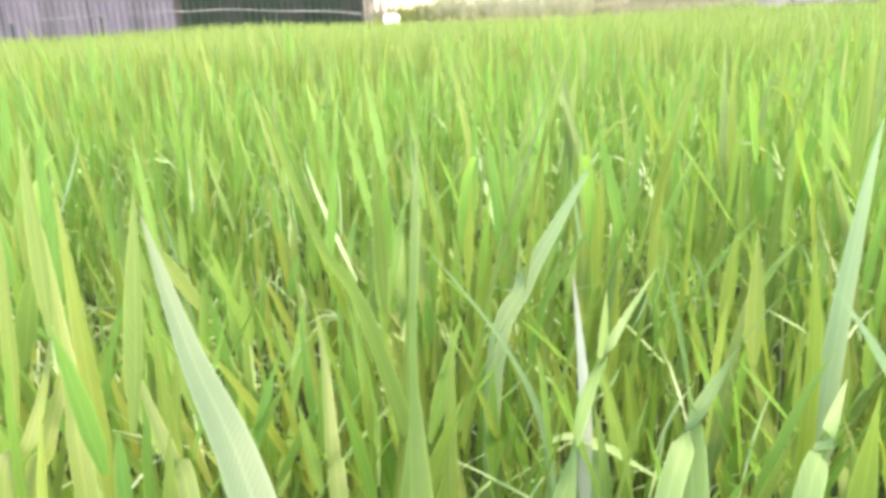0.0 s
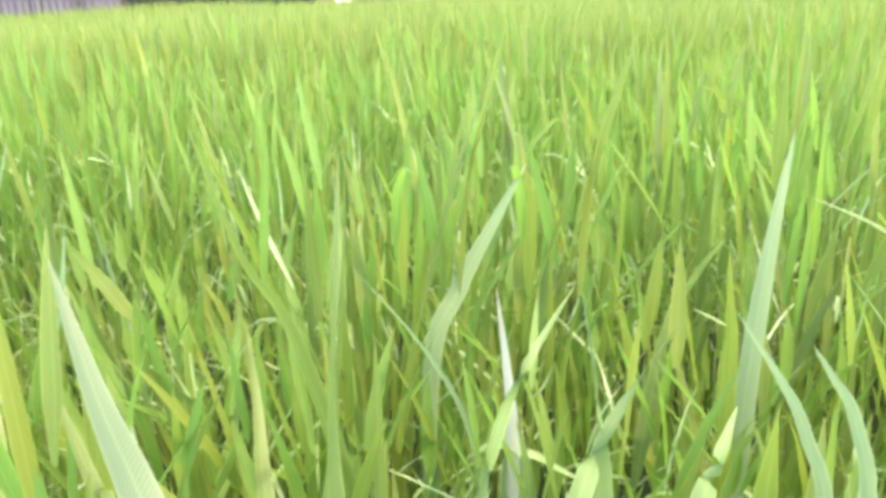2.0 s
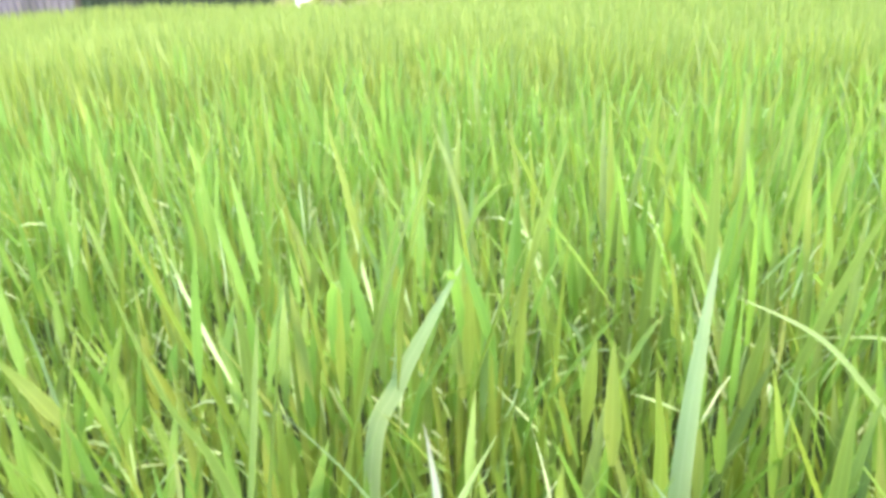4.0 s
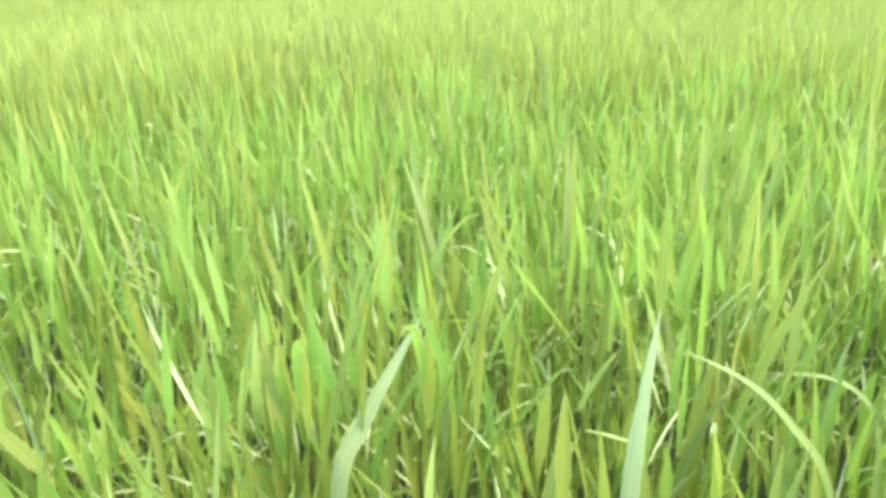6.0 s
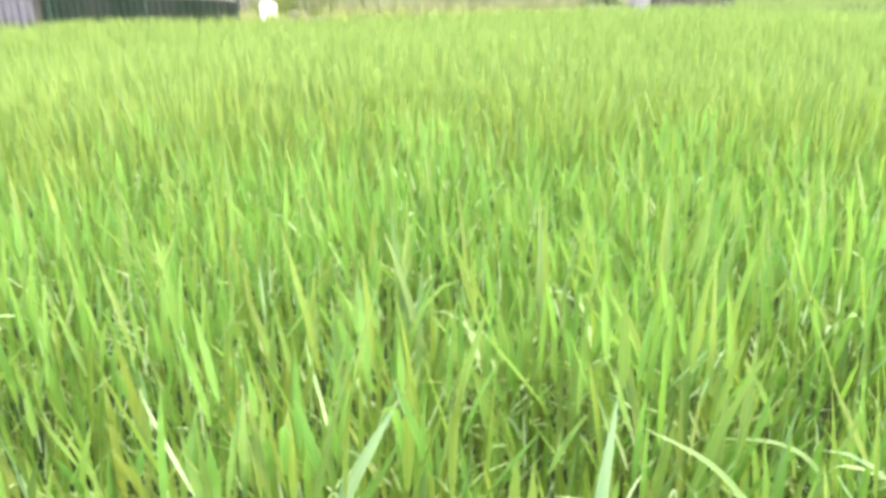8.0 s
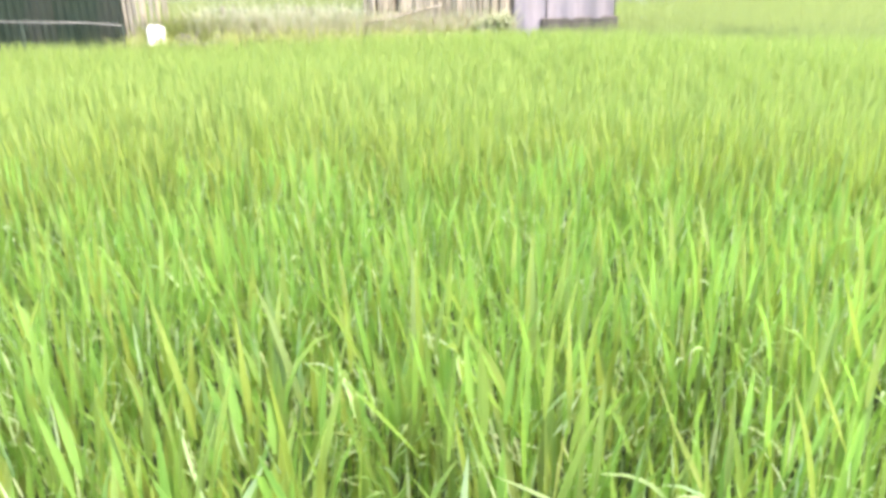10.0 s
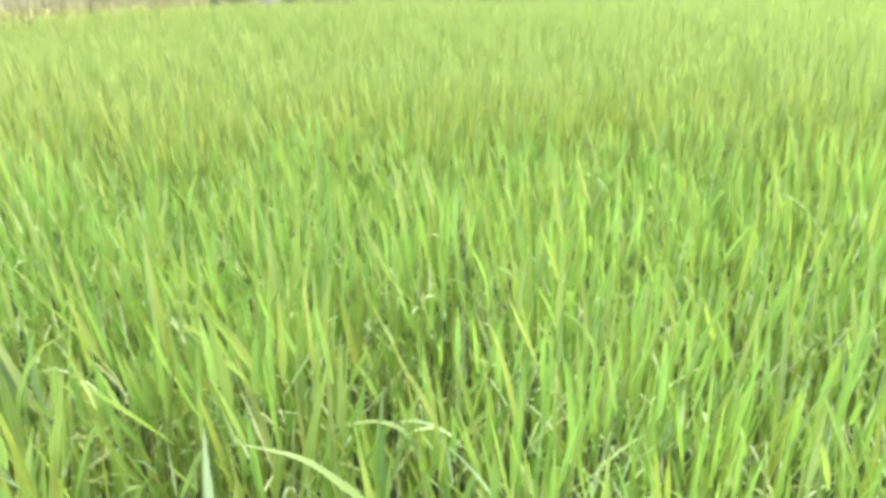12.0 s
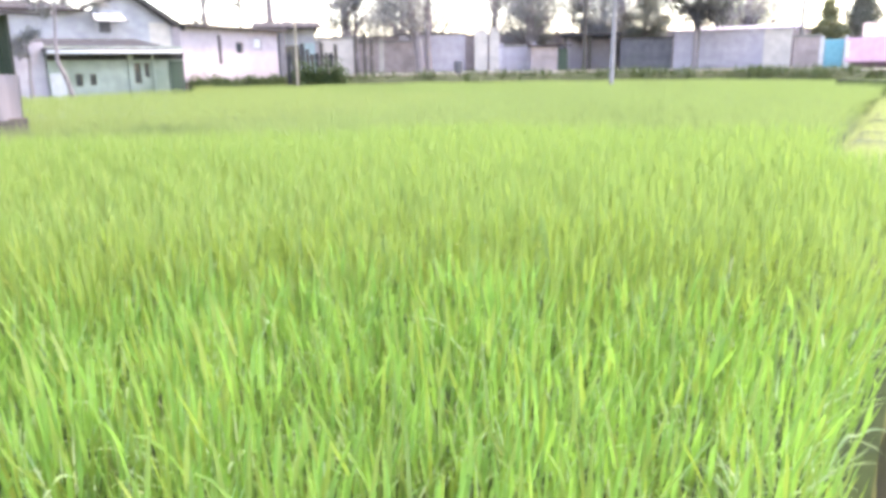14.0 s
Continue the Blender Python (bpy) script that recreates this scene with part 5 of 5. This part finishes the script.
slab_roof(st, 0, sl, -0.35, 1.18, 0.12, 2.14, 0.05, roof_pink, "awning")
part("valance", boxes((0.25, -0.30, 0.86, sl, -0.26, 1.12), bevel=0.008), maroon, st, "dark maroon board below the awning")
part("post", boxes((0.0, -0.28, 0, 0.14, -0.14, 2.0), bevel=0.01), fascia_white, st)
for k in (1, 2, 3):
    part("post", boxes((sl * k / 3 - 0.05, -0.24, 0, sl * k / 3 + 0.05, -0.14, 1.15), bevel=0.01), wood_dark, st)
part("counter", boxes((0.2, 0.0, 0, sl - 0.1, 0.6, 0.95), bevel=0.02), plaster_lilac, st)
part("back_wall", boxes((0.1, 2.6, 0, sl - 0.1, 2.7, 2.2)), plaster_brown, st)
slab_roof(st, 0.6, sl, 0.2, 2.18, 3.0, 2.85, 0.05, plaster_brown, "roof")
ob = thing("culvert", (21.3, 8.6, 0), "low olive mossy culvert edge", "culvert", turn=along((21.3, 8.6), (20.2, 6.6))[0])
part("kerb", boxes((0, 0, 0, 2.6, 0.25, 0.80), bevel=0.02), verge, ob)


# ---- poles ----
def pole(x, y, h, r_, mat, label, lean=0.0, arm=False):
    t = thing("pole", (x, y, 0), label, "pole")
    part("shaft", tube([(0, 0, -0.1), (lean * 0.5, 0, h * 0.5), (lean, 0, h)], [r_ * 1.2, r_, r_ * 0.8], 8), mat, t)
    if arm:
        part("crossarm", boxes((lean - 0.7, -0.05, h - 0.5, lean + 0.7, 0.05, h - 0.4), bevel=0.01), wood_dark, t)
        for x_ in (-0.6, 0.6):
            part("insulator", tube([(lean + x_, 0, h - 0.4), (lean + x_, 0, h - 0.25)], 0.04, 6), fascia_white, t)


pole(18.97, 13.92, 6.2, 0.055, pole_grey, "thin pale pole standing in the rice field", 0.06)
pole(15.2, 25.3, 3.2, 0.04, bamboo, "short bamboo pole by the plank fence", 0.05)
pole(17.2, 33.5, 7.5, 0.07, wood_dark, "dark wooden power pole with a crossarm", 0.0, True)
pole(38.9, 17.6, 8.0, 0.10, concrete, "grey concrete power pole with a crossarm", 0.0, True)
pole(36.3, 21.6, 8.0, 0.07, concrete, "pale thin lamp pole by the tree", 0.05)
pole(33.0, 26.2, 8.0, 0.09, wood_dark, "dark power pole beside the shelter", -0.1, True)

tree(24.1, 34.9, 8.0, 3.4, 1.3, 1, "slender tree by the field, leaves greyed for haze", trunk_r=0.17, fork=True)
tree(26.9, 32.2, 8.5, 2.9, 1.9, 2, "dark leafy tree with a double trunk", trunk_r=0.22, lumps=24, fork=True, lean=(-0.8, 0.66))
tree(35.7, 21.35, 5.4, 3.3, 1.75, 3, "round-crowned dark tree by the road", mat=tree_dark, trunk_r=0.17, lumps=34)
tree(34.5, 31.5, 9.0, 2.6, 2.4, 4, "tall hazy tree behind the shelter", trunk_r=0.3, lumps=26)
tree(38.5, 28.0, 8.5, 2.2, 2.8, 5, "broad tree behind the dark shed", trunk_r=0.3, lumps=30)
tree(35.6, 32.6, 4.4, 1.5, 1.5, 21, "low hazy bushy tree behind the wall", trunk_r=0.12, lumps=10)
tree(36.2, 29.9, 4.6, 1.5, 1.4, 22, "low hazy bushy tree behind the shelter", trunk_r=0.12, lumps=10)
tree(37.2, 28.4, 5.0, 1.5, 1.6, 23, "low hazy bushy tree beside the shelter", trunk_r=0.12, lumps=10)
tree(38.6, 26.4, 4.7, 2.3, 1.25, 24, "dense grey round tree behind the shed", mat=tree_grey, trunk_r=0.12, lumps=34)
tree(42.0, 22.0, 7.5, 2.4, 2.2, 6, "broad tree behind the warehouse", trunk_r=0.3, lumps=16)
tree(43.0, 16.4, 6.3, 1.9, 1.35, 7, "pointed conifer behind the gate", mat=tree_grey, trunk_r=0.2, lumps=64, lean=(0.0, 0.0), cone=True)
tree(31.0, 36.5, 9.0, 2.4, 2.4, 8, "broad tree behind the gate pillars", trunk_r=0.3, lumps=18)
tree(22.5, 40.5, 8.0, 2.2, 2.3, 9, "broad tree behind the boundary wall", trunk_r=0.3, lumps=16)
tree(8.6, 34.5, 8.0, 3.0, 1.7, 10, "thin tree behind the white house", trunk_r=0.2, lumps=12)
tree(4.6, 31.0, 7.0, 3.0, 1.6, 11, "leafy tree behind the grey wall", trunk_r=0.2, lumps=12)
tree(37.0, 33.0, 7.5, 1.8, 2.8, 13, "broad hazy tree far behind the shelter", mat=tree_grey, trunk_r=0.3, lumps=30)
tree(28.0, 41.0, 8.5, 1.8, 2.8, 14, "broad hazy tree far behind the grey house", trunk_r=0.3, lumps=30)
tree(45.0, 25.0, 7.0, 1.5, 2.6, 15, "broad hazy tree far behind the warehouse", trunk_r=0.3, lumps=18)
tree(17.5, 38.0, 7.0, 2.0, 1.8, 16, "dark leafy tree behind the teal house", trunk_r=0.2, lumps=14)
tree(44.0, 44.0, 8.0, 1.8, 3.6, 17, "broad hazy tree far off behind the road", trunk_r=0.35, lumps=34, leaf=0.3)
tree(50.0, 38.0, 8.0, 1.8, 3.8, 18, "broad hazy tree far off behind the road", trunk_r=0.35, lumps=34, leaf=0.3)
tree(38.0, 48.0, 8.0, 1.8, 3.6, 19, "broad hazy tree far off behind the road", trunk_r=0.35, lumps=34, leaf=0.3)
tree(54.0, 29.0, 6.5, 1.6, 3.0, 20, "broad pale green tree far off behind the warehouse", mat=pale_bush, trunk_r=0.35, lumps=26, leaf=0.3)
tree(42.0, 17.6, 4.1, 2.0, 1.25, 25, "olive bushy tree behind the cyan gate", mat=tree_olive, trunk_r=0.10, lumps=22, lean=(0.0, 0.1), cone=True)


def slim_tree(x, y, bends, lumps, seed, label):
    """A thin crooked trunk with a few loose bunches of leaves; bends and lumps are given from its foot."""
    t = thing("tree", (x, y, 0), label, "tree", "trees by the road")
    part("trunk", tube([(0, 0, -0.05), *bends], [0.07 - 0.045 * k / len(bends) for k in range(len(bends) + 1)], 8), bark, t)
    rr, lots = random.Random(seed), []
    for k, (c, size) in enumerate(lumps):
        near = min(bends, key=lambda p: abs(p[2] - c[2] + 0.25))
        part("limb", tube([near, tuple((u + v) / 2 + rr.uniform(-0.04, 0.04) for u, v in zip(near, c)), c], [0.028, 0.02, 0.008], 6), bark, t)
        lots.append(clump("c", c, (size, size, size * 0.7), 170, seed * 50 + k, tree_hazed, 0.13))
    ob = new("crown", joined("crown", lots, tree_hazed))
    ob.parent = t
    return t


slim_tree(6.40, 21.6, [(-0.04, 0, 0.74), (-0.12, 0, 1.1), (-0.28, 0, 1.53), (-0.27, 0, 2.02), (-0.17, 0.05, 2.9), (-0.1, 0.1, 4.1)],
          [((-0.45, 0.1, 2.75), 0.26), ((-0.62, 0, 3.1), 0.34), ((0.15, 0.1, 3.05), 0.32), ((0.55, 0.1, 3.15), 0.36), ((0.95, 0.15, 3.0), 0.26), ((-0.1, 0.1, 3.6), 0.5), ((0.5, 0.2, 3.8), 0.5), ((-0.5, 0, 3.9), 0.45)],
          31, "slim crooked tree before the houses, loose leaves greyed for haze")
slim_tree(5.50, 21.9, [(0.0, 0, 1.0), (0.05, 0, 1.7), (0.0, 0, 2.1)], [((0.0, 0, 2.1), 0.26), ((0.22, 0, 2.25), 0.2), ((-0.2, 0, 2.0), 0.22), ((-0.15, 0, 1.75), 0.2)], 32, "small bushy tree beside the grey wall")
